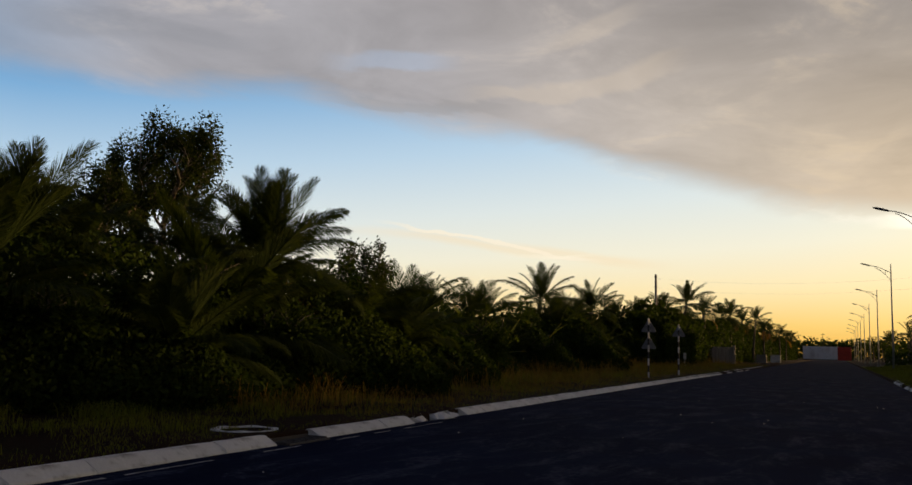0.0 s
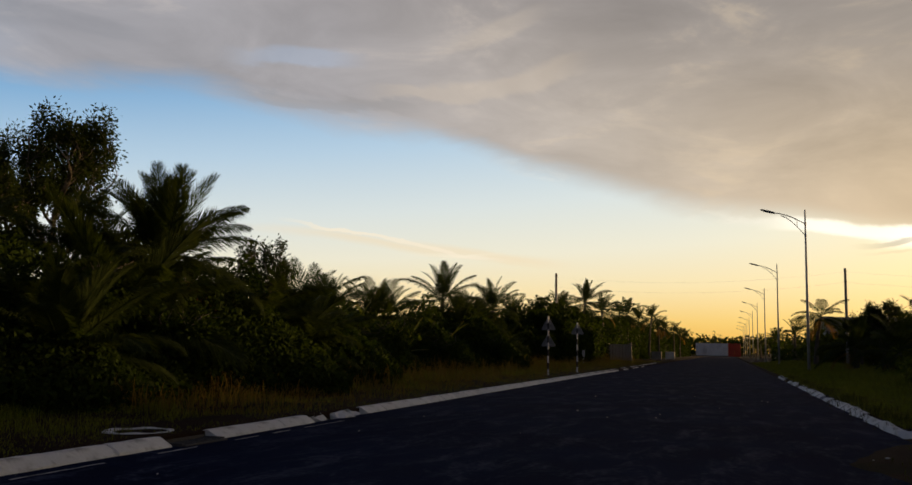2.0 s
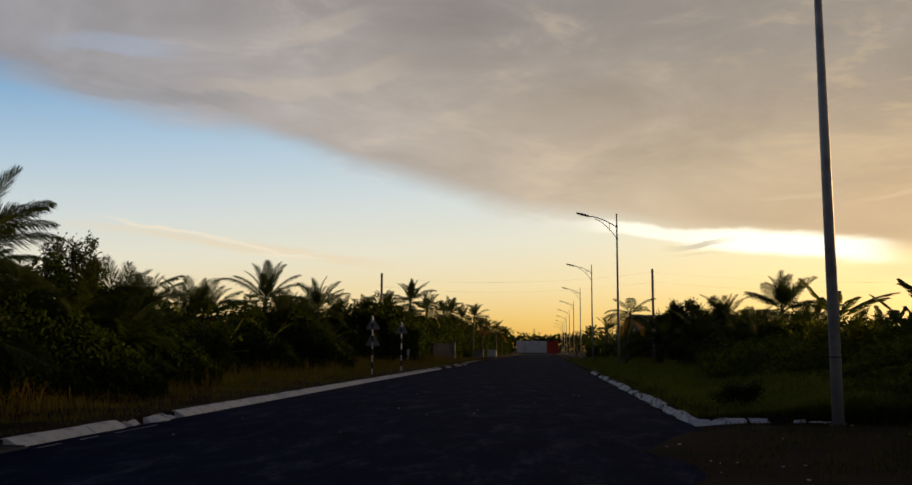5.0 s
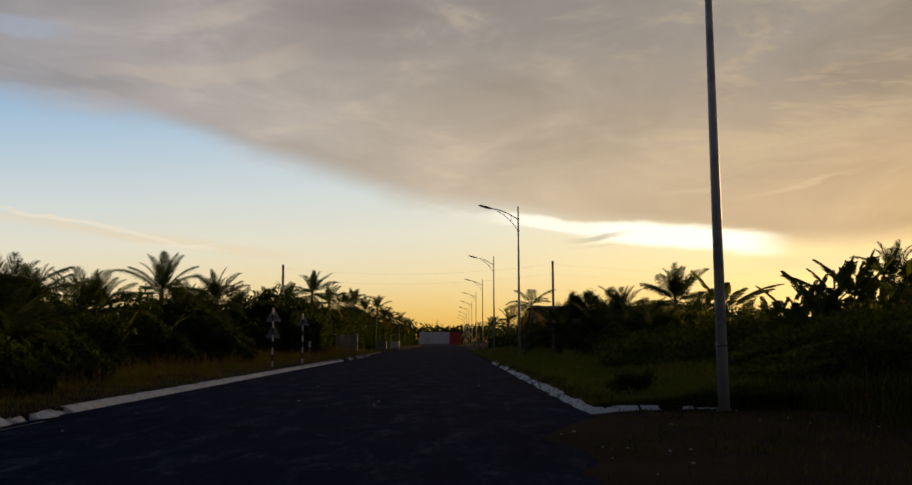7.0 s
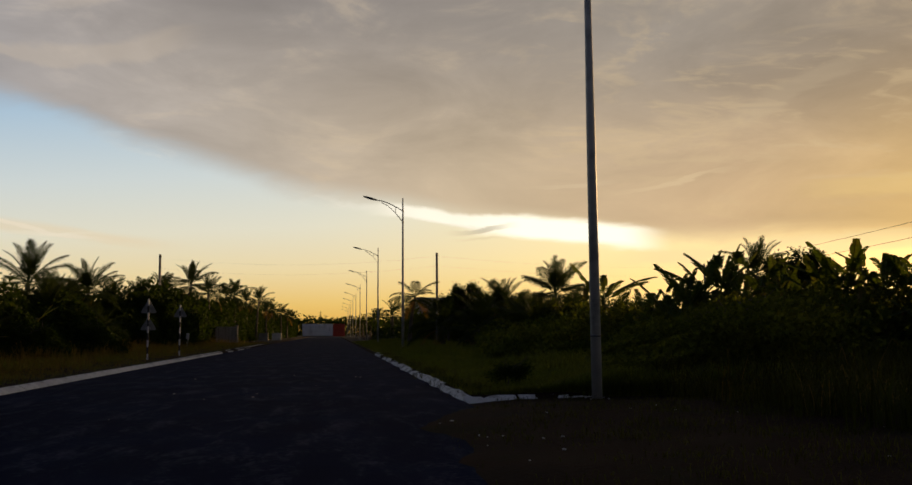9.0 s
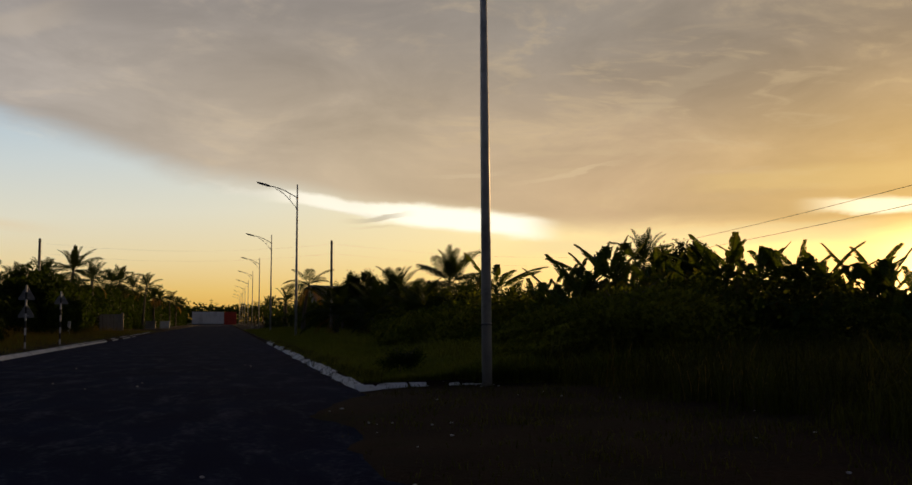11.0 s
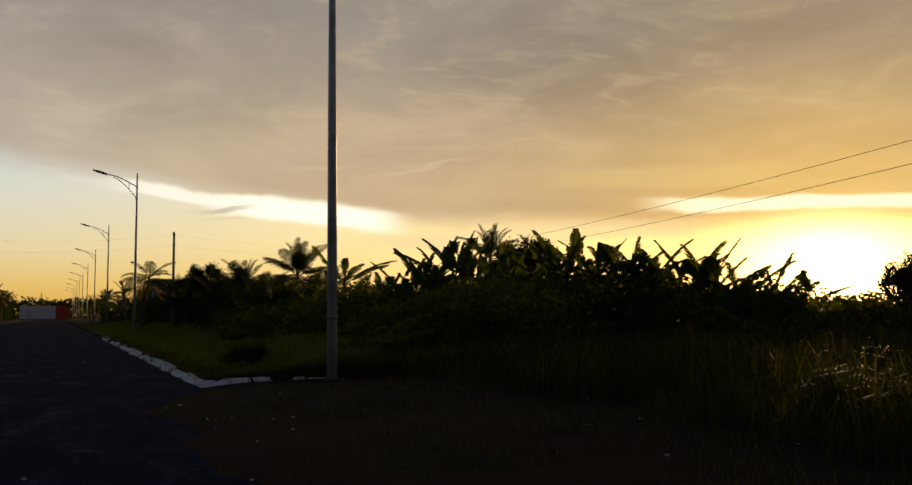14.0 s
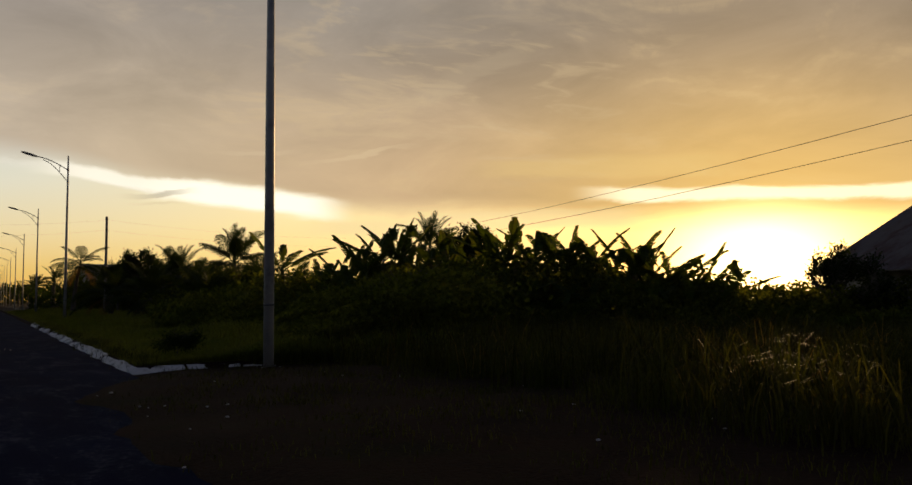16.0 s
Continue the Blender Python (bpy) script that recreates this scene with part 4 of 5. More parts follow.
def banana_plant(x, y, stem, seed, size=1.0, count=9, label=""):
    rnd = random.Random(seed)
    p = tagged(new("banana_plant"), label or "banana plant with large torn green leaves", "banana plant", "banana plants of the grove")
    p.location = (x, y, land(x, y) - 0.05)
    tip = Vector((rnd.uniform(-0.15, 0.15), rnd.uniform(-0.15, 0.15), stem))
    child("stem", mesh("stem", *tube([(0, 0, 0), tip * 0.5, tip], [0.13 * size, 0.11 * size, 0.06 * size], 8), BANANA_LEAF, True), p, None, "thick pale green stem")
    spin = rnd.uniform(0, 360)
    for i in range(count):
        me = B_LEAVES[min(int(10 * (i / count) ** 0.9), 9)] if rnd.random() < 0.7 else rnd.choice(B_LEAVES[:7])
        child("leaf", me, p, Matrix.Translation(tip - Vector((0, 0, 0.04 * i))) @ pose(0, 0, 0, rnd.uniform(-9, 9), rnd.uniform(-9, 9), spin + 137.5 * i + rnd.uniform(-25, 25)) @ Matrix.Scale(size * rnd.uniform(0.72, 1.08), 4))
    child("dry_leaf", B_DRY, p, Matrix.Translation(tip - Vector((0, 0, 0.3))) @ pose(0, 0, 0, 0, 10, rnd.uniform(0, 360)) @ Matrix.Scale(size, 4), "withered brown leaf")
    return p


def leaves(centres, sizes, seed, shape=0.5):
    """Small pointed leaves, each a folded pair of triangles, at the centres."""
    rng = np.random.default_rng(seed)
    c = np.asarray(centres, float)
    n = len(c)
    d = rng.normal(size=(n, 3)) * (1, 1, 0.8) + (0, 0, -0.25)
    d /= np.linalg.norm(d, axis=1)[:, None]
    e = np.cross(d, rng.normal(size=(n, 3)))
    e /= np.linalg.norm(e, axis=1)[:, None]
    s = np.asarray(sizes, float)[:, None] * rng.uniform(0.7, 1.25, (n, 1))
    up = np.cross(d, e) * s * 0.08
    v = np.stack([c - d * s * 0.5, c + e * s * shape * 0.5 + up, c + d * s * 0.5, c - e * s * shape * 0.5 + up], 1).reshape(-1, 3)
    i = np.arange(n)[:, None] * 4
    return v, np.concatenate([i + (0, 1, 2), i + (0, 2, 3)])


def array_mesh(name, v, f, material):
    me = bpy.data.meshes.new(name)
    me.vertices.add(len(v))
    me.vertices.foreach_set("co", np.asarray(v, np.float32).ravel())
    f = np.asarray(f, np.int32)
    me.loops.add(f.size)
    me.loops.foreach_set("vertex_index", f.ravel())
    me.polygons.add(len(f))
    me.polygons.foreach_set("loop_start", np.arange(0, f.size, f.shape[1], dtype=np.int32))
    me.update(calc_edges=True)
    me.validate()
    me.materials.append(material)
    return me


def limbs(height, spread, seed, levels=3, base=0.16):
    """Tubes of a branching tree, and the places of its twigs."""
    rnd = random.Random(seed)
    tubes, twigs = [], []

    def grow(p, d, length, r, level):
        pts = [p]
        for i in range(5):
            d = (d + Vector((rnd.gauss(0, 0.16), rnd.gauss(0, 0.16), rnd.gauss(0.05, 0.1)))).normalized()
            pts.append(pts[-1] + d * length / 5)
        tubes.append(tube(pts, [r * (1 - 0.1 * i) for i in range(6)], 6 if level < 2 else 4))
        if level >= levels:
            twigs.extend(pts[2:])
            return
        for i in range(4 if level else 6):
            q = pts[rnd.choice((2, 3, 4, 5, 5))]
            a = rnd.uniform(0, 2 * math.pi)
            out = (d * rnd.uniform(0.5, 1.1) + Vector((math.cos(a), math.sin(a), 0.1)) * spread).normalized()
            grow(q, out, length * rnd.uniform(0.5, 0.72), r * 0.55, level + 1)

    grow(Vector((0, 0, 0)), Vector((0, 0, 1)), height, base, 0)
    return join(*tubes), twigs


def broadleaf(x, y, height, seed, width=4.0, per=13, leaf=0.12, puff=0.24, label="", levels=4, peak=(0.85, 0.5)):
    t = tagged(new("tree"), label or "dark broadleaf tree with loose airy crown", "tree")
    t.location = (x, y, land(x, y) - 0.1)
    wood, twigs = limbs(height * 0.45, 0.7, seed, levels)
    tw = np.array([tuple(q) for q in twigs])
    drift = tw[:, :2].mean(0) / tw[:, 2].mean()
    tw[:, :2] -= tw[:, 2:] * drift
    wood = ([(v[0] - v[2] * drift[0], v[1] - v[2] * drift[1], v[2]) for v in wood[0]], wood[1])
    lo, hi = np.percentile(tw, 2, 0), np.percentile(tw, 98, 0)
    k = np.array([width / (hi[0] - lo[0]), width / (hi[1] - lo[1]), (height - puff) / tw[:, 2].max()])

    def gather(q):
        q = np.asarray(q, float) * k
        far = np.hypot(q[:, 0], q[:, 1])
        room = width * 0.5 * np.interp(q[:, 2] / height, [0.0, 0.5, 0.8, 1.0], [1.0, 1.0, *peak])
        q[:, :2] *= np.where(far > room, (room + (far - room) * 0.2) / np.maximum(far, 1e-6), 1.0)[:, None]
        return q

    wood = (gather(wood[0]), wood[1])
    child("trunk", mesh("trunk", *wood, BARK, True), t, None, "dark branching trunk and limbs")
    rng = np.random.default_rng(seed)
    c = np.repeat(gather(tw), per, 0)
    c = c + rng.normal(size=c.shape) * puff * (0.5, 0.5, 0.7) - (0, 0, 0.1)
    v, f = leaves(c, np.full(len(c), leaf), seed)
    child("crown", array_mesh("crown", v, f, BROAD_LEAF), t, None, "many small dark leaves")
    return t


def shrub_meshes(seed, material=SHRUB_LEAF):
    wood, twigs = limbs(0.9, 1.1, seed, 2, 0.03)
    rng = np.random.default_rng(seed)
    tw = np.array([tuple(q) for q in twigs])
    tw[:, 2] *= 0.75
    c = np.repeat(tw, 40, 0)
    c = c + rng.normal(size=c.shape) * 0.14
    c[:, 2] = np.abs(c[:, 2])
    v, f = leaves(c, np.full(len(c), 0.085), seed)
    return mesh("branchwork", *wood, BARK), array_mesh("foliage", v, f, material)


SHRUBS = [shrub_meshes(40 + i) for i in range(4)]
# the same kind of shrub in the brightened leaf colour
LIT_SHRUBS = [shrub_meshes(60 + i, LIT_SHRUB_LEAF) for i in range(4)]


def shrub(x, y, size, seed, tall=1.0, stock=SHRUBS, label="dense dark green leafy shrub in rough grass"):
    rnd = random.Random(seed)
    s = tagged(new("shrub"), label, "shrub", "shrubs on the verges")
    s.location = (x, y, land(x, y) - 0.05)
    stems, foliage = stock[seed % 4]
    m = pose(0, 0, 0, 0, 0, rnd.uniform(0, 360)) @ Matrix.Diagonal((size, size, size * tall, 1))
    child("branchwork", stems, s, m)
    child("foliage", foliage, s, m)


def thicket(name, n, seed, where, leaf, label, material=SHRUB_LEAF):
    """Uncountable leaves in a bank of growth. where(rng, n): places."""
    rng = np.random.default_rng(seed)
    c = where(rng, n)
    size = leaf(c) if callable(leaf) else np.full(len(c), leaf)
    v, f = leaves(c, size, seed + 1, 0.55)
    tagged(new(name, array_mesh(name, v, f, material)), label, "undergrowth", kind="stuff")


def clumped(rng, x, y, top, lump=2.2, seed=0.0):
    """Heights under a lumpy canopy."""
    lum = np.array([noise.noise((a / lump, b / lump, seed)) + 0.5 * noise.noise((a / 0.8, b / 0.8, seed + 9)) for a, b in zip(x, y)])
    h = top * (0.72 + 0.42 * lum)
    return np.stack([x, y, 0.1 + np.maximum(h, 0.25) * (1 - rng.random(len(x)) ** 1.7 * 0.98)], 1)


def grass_mesh(name, x, y, high, seed, material, label, width=0.012, lean=0.5):
    """Blades with three bends each."""
    rng = np.random.default_rng(seed)
    n = len(x)
    z = np.array([land(a, b) for a, b in zip(x, y)]) - 0.02
    p = np.stack([x, y, z], 1)
    a = rng.uniform(0, 2 * np.pi, n)
    d = np.stack([np.cos(a), np.sin(a), np.zeros(n)], 1)
    side = np.stack([-np.sin(a), np.cos(a), np.zeros(n)], 1)
    h = (high * rng.uniform(0.55, 1.15, n))[:, None]
    ln = rng.uniform(0.1, 1.0, n)[:, None] * lean
    w = (width * rng.uniform(0.7, 1.4, n))[:, None] * np.minimum(1.0, 0.35 + h)
    upv = np.array([[0, 0, 1.0]])
    m1 = p + upv * h * 0.45 + d * h * ln * 0.15
    m2 = p + upv * h * 0.80 + d * h * ln * 0.50
    tip = p + upv * h * (1.0 - 0.35 * ln) + d * h * ln * 1.0
    v = np.stack([p - side * w, p + side * w, m1 - side * w, m1 + side * w, m2 - side * w * 0.7, m2 + side * w * 0.7, tip], 1).reshape(-1, 3)
    i = np.arange(n)[:, None] * 7
    f = np.concatenate([i + q for q in ((0, 1, 3), (0, 3, 2), (2, 3, 5), (2, 5, 4), (4, 5, 6))])
    tagged(new(name, array_mesh(name, v, f, material)), label, "grass", kind="stuff")


def at(azimuth, distance):
    return distance * math.sin(radians(azimuth)), distance * math.cos(radians(azimuth))


# left side: the tall palm, the airy trees, then the row of palms along the road
x, y = at(-35.1, 24)
coconut_palm(x, y, 3.2, 2.65, 11, (0.2, 0.1), 34, True, "young coconut palm with dense upright dark fronds", top=88, dry=3)
x, y = at(-37.5, 22)
coconut_palm(x, y, 1.4, 3.3, 17, (0.1, 0.1), 18, True, top=60)
x, y = at(-49.5, 21)
coconut_palm(x, y, 2.7, 2.7, 12, (0.2, 0), 34, True)
x, y = at(-43.5, 20)
coconut_palm(x, y, 1.2, 2.6, 13, (0.1, 0), 20, True, top=50)
x, y = at(-30.5, 26)
coconut_palm(x, y, 1.3, 3.0, 18, (0.1, 0), 18, True, top=55)
for i, (az, far, h, q) in enumerate(((-40.0, 18.5, 0.9, 2.4), (-27.0, 27.5, 1.0, 2.8), (-52.0, 18.0, 1.4, 3.2), (-36.0, 27.0, 2.2, 3.2), (-39.6, 27.0, 2.9, 2.9), (-47.0, 23.0, 2.2, 2.8))):
    x, y = at(az, far)
    coconut_palm(x, y, h, q, 650 + i, (0.1, 0), 22, True, top=70, label="low young coconut palm with fronds sweeping near the ground")
x, y = at(-40.6, 31)
broadleaf(x, y, 8.75, 5, 5.0, 18, 0.11, 0.28, "tall dark broadleaf tree with drooping airy crown", peak=(0.62, 0.10))
x, y = at(-45.3, 30)
broadleaf(x, y, 7.1, 6, 4.4, 14, 0.11, 0.24, peak=(0.7, 0.25))
x, y = at(-50.5, 31)
broadleaf(x, y, 6.4, 16, 4.5)
x, y = at(-28.9, 29)
broadleaf(x, y, 4.7, 7, 2.2, 5, 0.10, 0.16, "slender broadleaf tree with sparse leaves")
ROW = ((-25.0, 46, 4.2, 2.9), (-23.2, 52, 3.4, 2.6), (-20.9, 52, 4.2, 2.8), (-17.7, 58, 5.2, 3.4), (-16.0, 70, 4.4, 3.0), (-14.6, 68, 5.2, 3.2), (-12.9, 76, 4.7, 2.8), (-11.6, 84, 5.2, 2.9),
       (-10.3, 92, 6.2, 2.9), (-8.7, 96, 7.4, 3.4), (-7.4, 104, 6.0, 3.1), (-6.6, 118, 6.2, 3.0), (-5.9, 126, 6.7, 3.2), (-5.2, 142, 6.4, 3.0), (-4.6, 150, 7.0, 3.3), (-4.0, 172, 6.2, 3.0),
       (-3.6, 190, 6.2, 3.2), (-3.1, 205, 6.0, 3.0), (-2.75, 225, 5.6, 3.0), (-2.5, 250, 5.8, 3.0), (-19.4, 44, 2.2, 2.6), (-22.3, 40, 2.0, 2.4), (-13.6, 62, 2.4, 2.6))
for i, (a, d, c, r) in enumerate(ROW):
    x, y = at(a, d)
    coconut_palm(x, y, c - (1.5 if d < 55 else 1.3 if d < 100 else 0.5), r * (0.82 if d < 55 else 0.86), 30 + i, (random.uniform(-0.5, 0.5), random.uniform(-0.4, 0.4)), 24 if d < 100 else 20)
for i in range(26):
    rnd = random.Random(400 + i)
    y = 34 + 8.2 * i + rnd.uniform(-3, 3)
    coconut_palm(-15.0 - rnd.uniform(0, 5), y, rnd.uniform(0.6, 1.5) + 0.018 * y, rnd.uniform(2.4, 2.9), 400 + i, (rnd.uniform(-0.4, 0.4), 0), 20)
for i, (a, d, s) in enumerate(((-24.4, 33, 1.7), (-23.3, 34, 1.4), (-26.5, 34, 1.6), (-21.6, 40, 1.6), (-19.8, 40, 1.2), (-27.5, 30, 1.2), (-17.2, 47, 1.4))):
    x, y = at(a, d)
    banana_plant(x, y, s, 200 + i, 0.85, 8)


def left_bank(rng, n):
    y = 4 + 250 * rng.random(n) ** 1.6
    front = -10.8 - 1.2 * np.sin(y * 0.21) - 0.6 * np.sin(y * 0.83) - np.clip((y - 20) * 0.06, -1.2, 2.5)
    x = front - np.abs(rng.normal(size=n)) * 3.2
    top = 0.5 + (3.0 + 0.45 * np.clip((42 - y) / 10, 0, 1) + np.clip(y - 35, 0, 80) * 0.03) * np.clip((front - x) / 3.2, 0, 1)
    return clumped(rng, x, y, top, 2.4, 1.0)


def left_row(rng, n):
    y = 75 + 215 * rng.random(n) ** 1.3
    x = -12.6 - np.abs(rng.normal(size=n)) * 2.2 + np.clip(y - 150, 0, 100) * 0.02
    return clumped(rng, x, y, np.full(n, 5.5), 3.5, 15.0)


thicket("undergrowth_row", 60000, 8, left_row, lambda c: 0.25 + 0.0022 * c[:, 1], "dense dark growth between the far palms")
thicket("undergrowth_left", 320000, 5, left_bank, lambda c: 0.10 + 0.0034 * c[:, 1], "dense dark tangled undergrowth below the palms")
for i in range(46):
    rnd = random.Random(700 + i)
    y = 6 + 100 * rnd.random() ** 1.5
    shrub(-11.5 - rnd.uniform(0, 3.5) - min(max((y - 20) * 0.05, 0), 2.5), y, rnd.uniform(0.9, 1.7), 700 + i, rnd.uniform(0.8, 1.3))

# right side: palms and shrubs beyond the corner
coconut_palm(*at(4.9, 82), 4.3, 2.6, 61, (0.5, 0), 15, top=48, label="small coconut palm with drooping wind-bent fronds")
coconut_palm(*at(10.8, 66), 2.7, 2.9, 62, (0, 0), 24)
coconut_palm(*at(13.9, 58), 3.4, 2.8, 63, (0.2, 0), 28, top=78)
coconut_palm(*at(15.4, 61), 2.5, 2.7, 64, (0, 0), 20, top=60)
for i, (a, d, h, q) in enumerate(((7.0, 62, 1.6, 2.6), (9.2, 54, 1.3, 2.6), (11.8, 50, 1.2, 2.7), (12.9, 46, 1.0, 2.6), (14.9, 47, 1.2, 2.6), (17.6, 44, 1.0, 2.5), (18.8, 46, 0.9, 2.4), (9.8, 72, 2.2, 2.7), (12.4, 64, 1.9, 2.7), (20.2, 42, 0.8, 2.3))):
    coconut_palm(*at(a, d), h, q, 600 + i, (0, 0), 18, top=70)
coconut_palm(*at(26.3, 46), 3.7, 2.1, 65, (0, 0), 22, top=88)
broadleaf(*at(8.6, 72), 5.3, 8, 3.0, 8, 0.15, 0.22, "rounded dark broadleaf tree beside a low building")
broadleaf(*at(7.4, 78), 5.0, 9, 2.6, 8, 0.15, 0.22)
broadleaf(*at(28.6, 44), 4.95, 10, 3.2, 14, 0.14, 0.24, "small rounded broadleaf tree above banana leaves")
broadleaf(*at(50.9, 31), 3.1, 14, 1.35, 2, 0.10, 0.16, "loose bush-like tree beside the house")
broadleaf(*at(53.2, 29), 2.7, 15, 1.4, 3, 0.10, 0.16)
for i in range(10):
    rnd = random.Random(80 + i)
    coconut_palm(rnd.uniform(7, 12), 125 + 22 * i, rnd.uniform(3.0, 4.2), 2.6, 80 + i, (0, 0), 12, dry=0)
banana_plant(*at(17.35, 40), 2.55, 303, 1.12, 8, "lone banana plant with upright torn leaves")
GROVE = ((19.8, 36, 1.0), (20.9, 34, 1.35), (21.6, 35, 1.7), (22.5, 33, 1.8), (23.3, 35, 2.3), (24.2, 33, 2.2), (24.9, 34, 2.3), (25.8, 33, 1.8), (26.9, 34, 1.9), (27.9, 32, 1.8), (29.0, 33, 1.7), (30.1, 31, 1.6),
         (31.2, 30, 1.9), (32.2, 31, 1.9), (33.2, 30, 1.8), (34.4, 30, 1.8), (35.3, 31, 1.5), (36.4, 30, 1.5), (37.6, 31, 1.3), (38.8, 30, 1.4), (39.7, 31, 1.4), (40.8, 30, 1.1), (41.8, 31, 1.1), (43.0, 31, 0.7), (44.0, 32, 0.5))
for i, (a, d, s) in enumerate(GROVE):
    x, y = at(a, d)
    banana_plant(x, y, max(s + (0.42 if a > 29 else 0.22), 0.6), 310 + i, 1.0, 9)
    x, y = at(a + 0.5, d + 3)
    banana_plant(x, y, s * 0.8, 360 + i, 0.95, 10)
    x, y = at(a - 0.4, d - 2)
    banana_plant(x, y, s * 0.4, 420 + i, 0.85, 10)


def right_bank(rng, n):
    y = 17.5 + 230 * rng.random(n) ** 2.0
    front = 6.6 + 0.9 * np.sin(y * 0.3) + 0.5 * np.sin(y * 0.9) - 0.4 * np.clip((y - 45) / 40, 0, 2)
    front = np.maximum(front, 0.135 * y + 1.2)
    x = front + np.abs(rng.normal(size=n)) * (2.0 + np.clip(y - 20, 0, 40) * 0.16)
    top = 0.45 + 1.75 * np.clip((x - front) / 4, 0, 1) + np.clip(y - 25, 0, 55) * 0.034
    return clumped(rng, x, y, top, 2.0, 4.0)


def building_front(rng, n):
    x = rng.uniform(7.5, 25, n)
    y = 93 + 9 * rng.random(n)
    return clumped(rng, x, y, 4.0 + 0.3 * np.sin(x * 1.7), 2.0, 6.0)


thicket("undergrowth_building", 16000, 9, building_front, 0.36, "shrubs growing up against the low building in a lit olive tone", LIT_SHRUB_LEAF)


def grove_floor(rng, n):
    a = np.radians(rng.uniform(18.5, 62, n))
    d = 26 + 9 * rng.random(n)
    top = np.interp(np.degrees(a), [18, 22, 24, 34, 40, 44, 48, 52, 62], [0.9, 1.6, 2.6, 2.95, 2.5, 2.0, 1.75, 1.8, 1.8]) * np.clip((d - 24.5) / 4, 0.3, 1)
    return clumped(rng, d * np.sin(a), d * np.cos(a), top, 1.8, 6.0)


thicket("undergrowth_right", 120000, 6, right_bank, lambda c: 0.12 + 0.0026 * c[:, 1], "tangled undergrowth behind the lamps in a lit olive tone", LIT_SHRUB_LEAF)
thicket("undergrowth_grove", 60000, 7, grove_floor, 0.16, "growth under the banana plants in a lit olive tone", LIT_SHRUB_LEAF)
for i in range(30):
    rnd = random.Random(800 + i)
    y = 21 + 60 * rnd.random() ** 1.3
    shrub(7.5 + rnd.uniform(0, 3) + y * 0.09, y, rnd.uniform(0.8, 1.6), 800 + i, rnd.uniform(0.8, 1.2), LIT_SHRUBS, "leafy shrub in rough grass, in a lit olive tone")
shrub(3.6, 18.2, 0.55, 2, 0.8)


def far_wood(rng, n):
    x = rng.uniform(-420, 420, n)
    y = 380 + rng.random(n) * 60
    return clumped(rng, x, y, 9.0, 7.0, 8.0)


def far_right(rng, n):
    a = np.radians(rng.uniform(2.5, 60, n))
    d = 110 + 50 * rng.random(n)
    return clumped(rng, d * np.sin(a), d * np.cos(a), 3.0, 5.0, 11.0)


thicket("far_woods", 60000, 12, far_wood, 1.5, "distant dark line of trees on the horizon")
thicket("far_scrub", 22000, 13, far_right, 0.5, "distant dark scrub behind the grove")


# ---- grass ----
rng = np.random.default_rng(3)


def strip(n, x0, x1, y0, y1, power=2.0):
    return rng.uniform(x0, x1, n), y0 + (y1 - y0) * rng.random(n) ** power


def lumps(x, y, s=1.5, seed=0.0):
    return np.array([noise.noise((a / s, b / s, seed)) for a, b in zip(x, y)])


x, y = strip(120000, -14.5, ROAD_L - 0.34, 4.0, 110.0)
keep = lumps(x, y, 1.2, 2.0) + 0.35 > rng.random(len(x)) * 0.7
x, y = x[keep], y[keep]
grass_mesh("verge_grass_left", x, y, 0.06 + 0.24 * np.clip((ROAD_L - x - 0.3) / 3.5, 0, 1.4) * (0.7 + lumps(x, y, 2.0, 5.0)), 21, GRASS, "rough green grass on the verge", 0.007, 1.4)
# dry grass, thickened so its tawny colour also stands in for low sunlight
x, y = strip(16000, -14.5, ROAD_L - 0.7, 14.0, 110.0, 1.4)
grass_mesh("dry_grass_left", x, y, (0.15 + 0.46 * np.clip((ROAD_L - x) / 4, 0, 1.3)) * (0.8 + 1.2 * lumps(x, y, 1.1, 12.0)), 22, DRY_GRASS, "dry tawny grass on the verge, extra blades for low sun", 0.006, 1.3)
x, y = strip(110000, ROAD_R + 0.22, 10.0, 16.7, 120.0)
grass_mesh("verge_grass_right", x, y, 0.10 + 0.30 * np.clip((x - 2.6) / 3, 0, 1.2) * (0.85 + 0.8 * lumps(x, y, 1.6, 7.0)), 23, GRASS, "rough green grass on the corner verge", 0.008, 1.3)
x, y = strip(70000, 1.2, 26.0, 4.0, 26.0, 0.9)
keep = (lumps(x, y, 1.4, 9.0) + 0.02 + 0.05 * x > rng.random(len(x)) * 0.8) & ((x > 2.6) | (y < 15.8)) & (x > 1.2 + 0.5 * rng.random(len(x)) + 1.0 * np.clip((y - 12) / 4, 0, 1))
x, y = x[keep], y[keep]
grass_mesh("near_grass", x, y, 0.06 + 0.55 * np.clip((x - 6) / 7, 0, 1) * (0.8 + lumps(x, y, 1.6, 1.0)) + 0.05 * rng.random(len(x)), 24, DARK_GRASS, "low patchy grass on the dirt", 0.007, 1.3)


def tall_clump(x, y, seed, n=70, high=1.5):
    r = np.random.default_rng(seed)
    px, py = x + r.normal(size=n) * 0.22, y + r.normal(size=n) * 0.22
    return px, py, np.full(n, high) * r.uniform(0.5, 1.1, n)


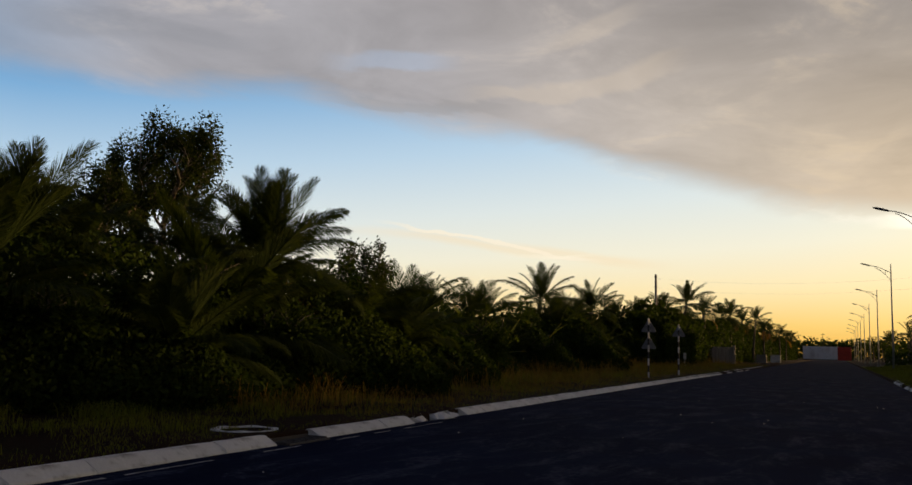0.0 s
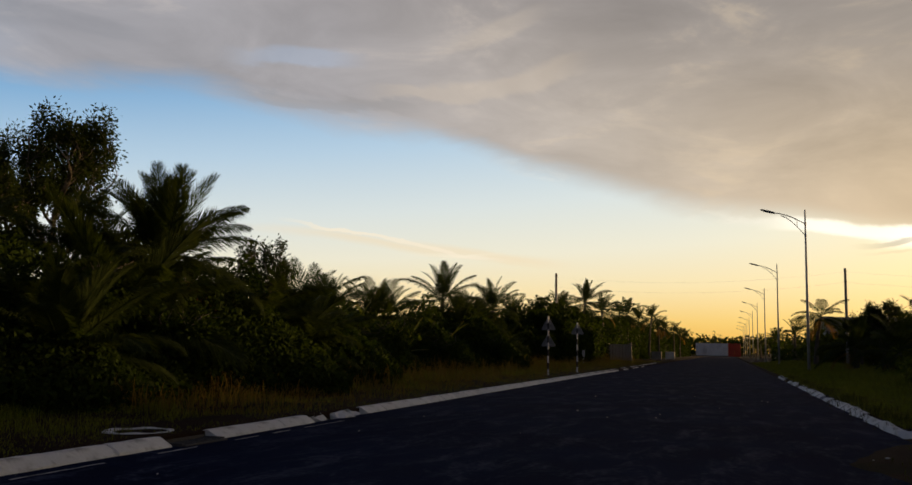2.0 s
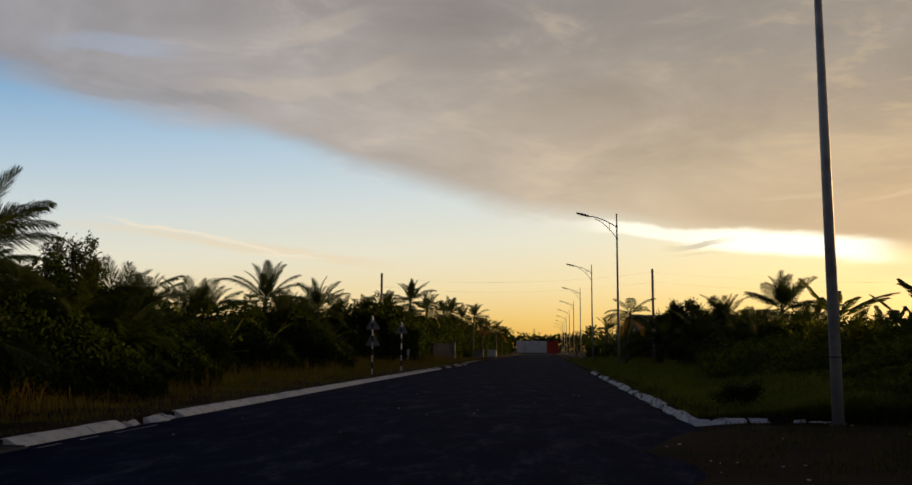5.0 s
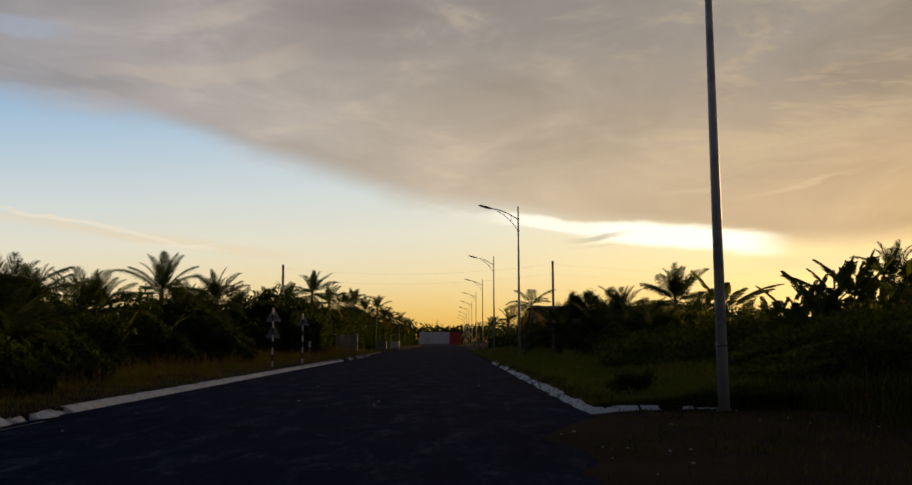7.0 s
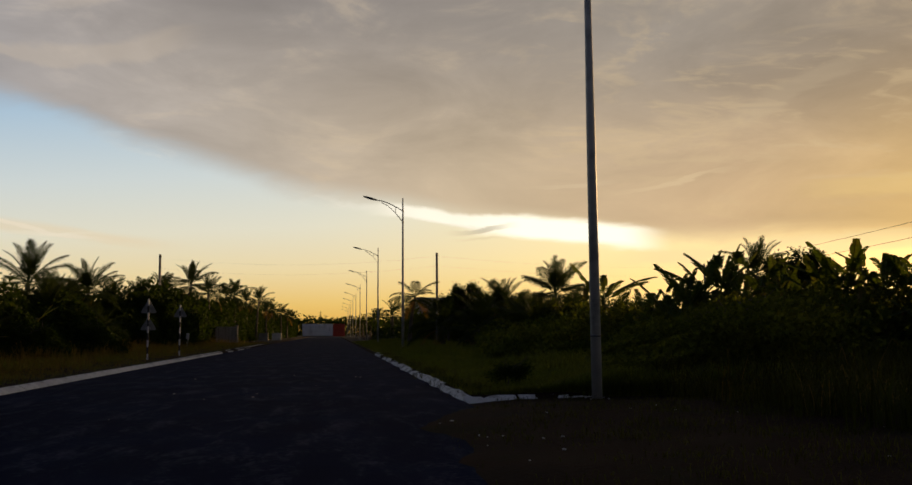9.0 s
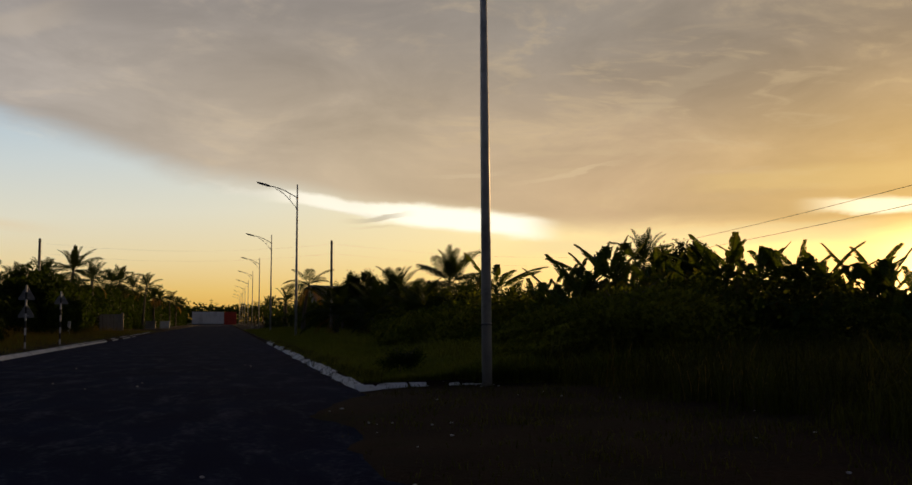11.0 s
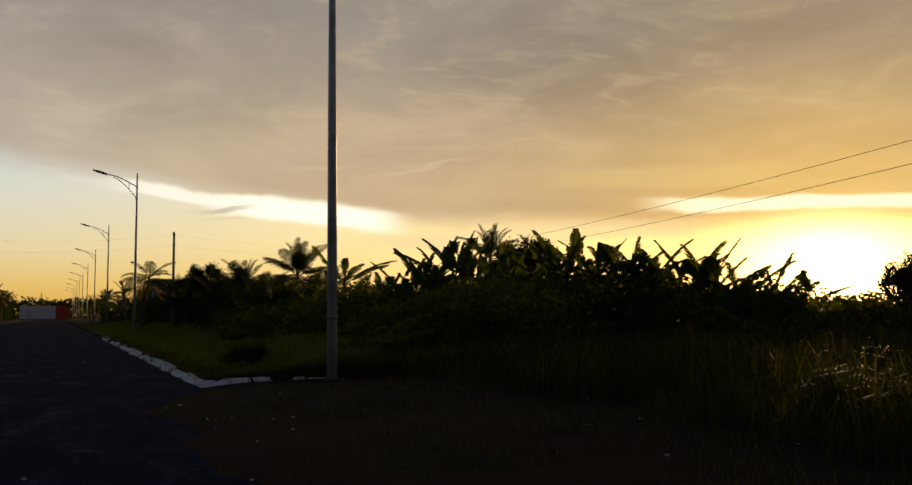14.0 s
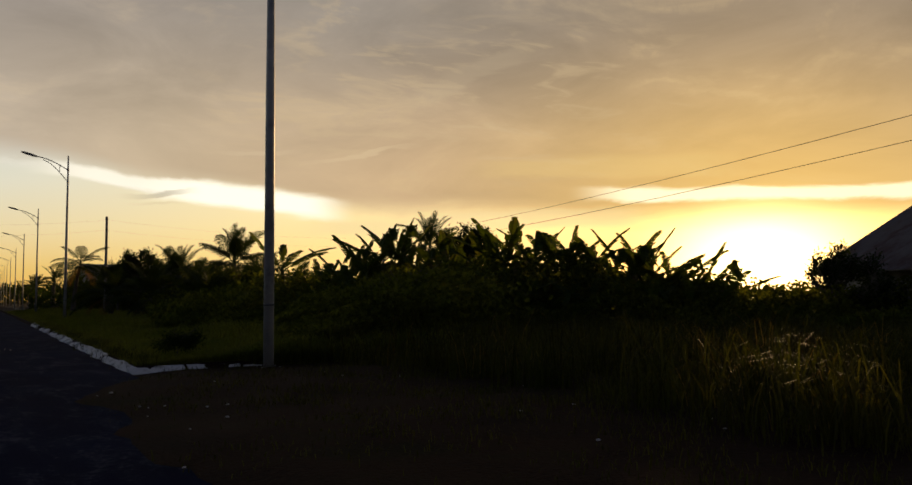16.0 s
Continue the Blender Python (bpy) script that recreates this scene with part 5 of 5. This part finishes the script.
tall, dry = [], []
for i in range(70):
    rnd = random.Random(1300 + i)
    x = rnd.uniform(2.7, 6.0) if i % 9 == 0 else rnd.uniform(6.3, 13.0)
    tall.append(tall_clump(x, side_kerb(x) - 0.12 + rnd.uniform(-0.30, 0.12), 1300 + i, 22, rnd.uniform(0.10, 0.16) if x < 6 else rnd.uniform(0.16, 0.38)))
for i in range(420):
    rnd = random.Random(1700 + i)
    y = rnd.uniform(3.5, 15.5)
    x = 1.5 + 9.5 * rnd.random() ** 0.7
    if noise.noise((x / 1.6, y / 1.6, 3.0)) > -0.12:
        tall.append(tall_clump(x, y, 1700 + i, 40, rnd.uniform(0.05, 0.11) + 0.012 * x))
for i in range(60):
    rnd = random.Random(1500 + i)
    tall.append(tall_clump(rnd.uniform(2.62, 2.95), 17 + 34 * rnd.random() ** 1.5, 1500 + i, 30, rnd.uniform(0.15, 0.32)))
for i in range(230):
    rnd = random.Random(900 + i)
    a = rnd.uniform(20, 62)
    d = rnd.uniform(max(7.0, 17 - (a - 20) * 0.35), 26)
    x, y = at(a, d)
    if x < 5:
        continue
    tall.append(tall_clump(x, y, 900 + i, 60, rnd.uniform(0.35, 1.0)))
    if rnd.random() < 0.2:
        dry.append(tall_clump(x, y, 1100 + i, 14, rnd.uniform(0.6, 1.15)))
grass_mesh("tall_grass", *[np.concatenate(q) for q in zip(*tall)], 25, DARK_GRASS, "tall rank grass clumps before the banana grove", 0.009, 1.1)
grass_mesh("tall_dry_grass", *[np.concatenate(q) for q in zip(*dry)], 26, DRY_GRASS, "pale dry grass stalks catching the low sun", 0.005, 1.9)


# ---- small litter ----
def pebbles(n, seed, spots):
    rnd = random.Random(seed)
    for i in range(n):
        x, y = spots(rnd)
        bm = bmesh.new()
        bmesh.ops.create_icosphere(bm, subdivisions=1, radius=rnd.uniform(0.008, 0.02))
        for v in bm.verts:
            v.co = Vector((v.co.x * 1.5, v.co.y, v.co.z * 0.6)) * rnd.uniform(0.8, 1.2)
        me = bpy.data.meshes.new("pebble")
        bm.to_mesh(me)
        bm.free()
        me.materials.append(STONE)
        ob = tagged(new("pebble", me), "small pale stone chip on the ground", "stone", "loose stone chips")
        ob.matrix_basis = pose(x, y, max(land(x, y), 0.012) + 0.008, 0, 0, rnd.uniform(0, 360))


pebbles(16, 5, lambda r: (r.uniform(-5.5, 1.0), 7 + 20 * r.random() ** 2))
pebbles(22, 6, lambda r: (r.uniform(1.3, 7.0), 5 + 9 * r.random()))
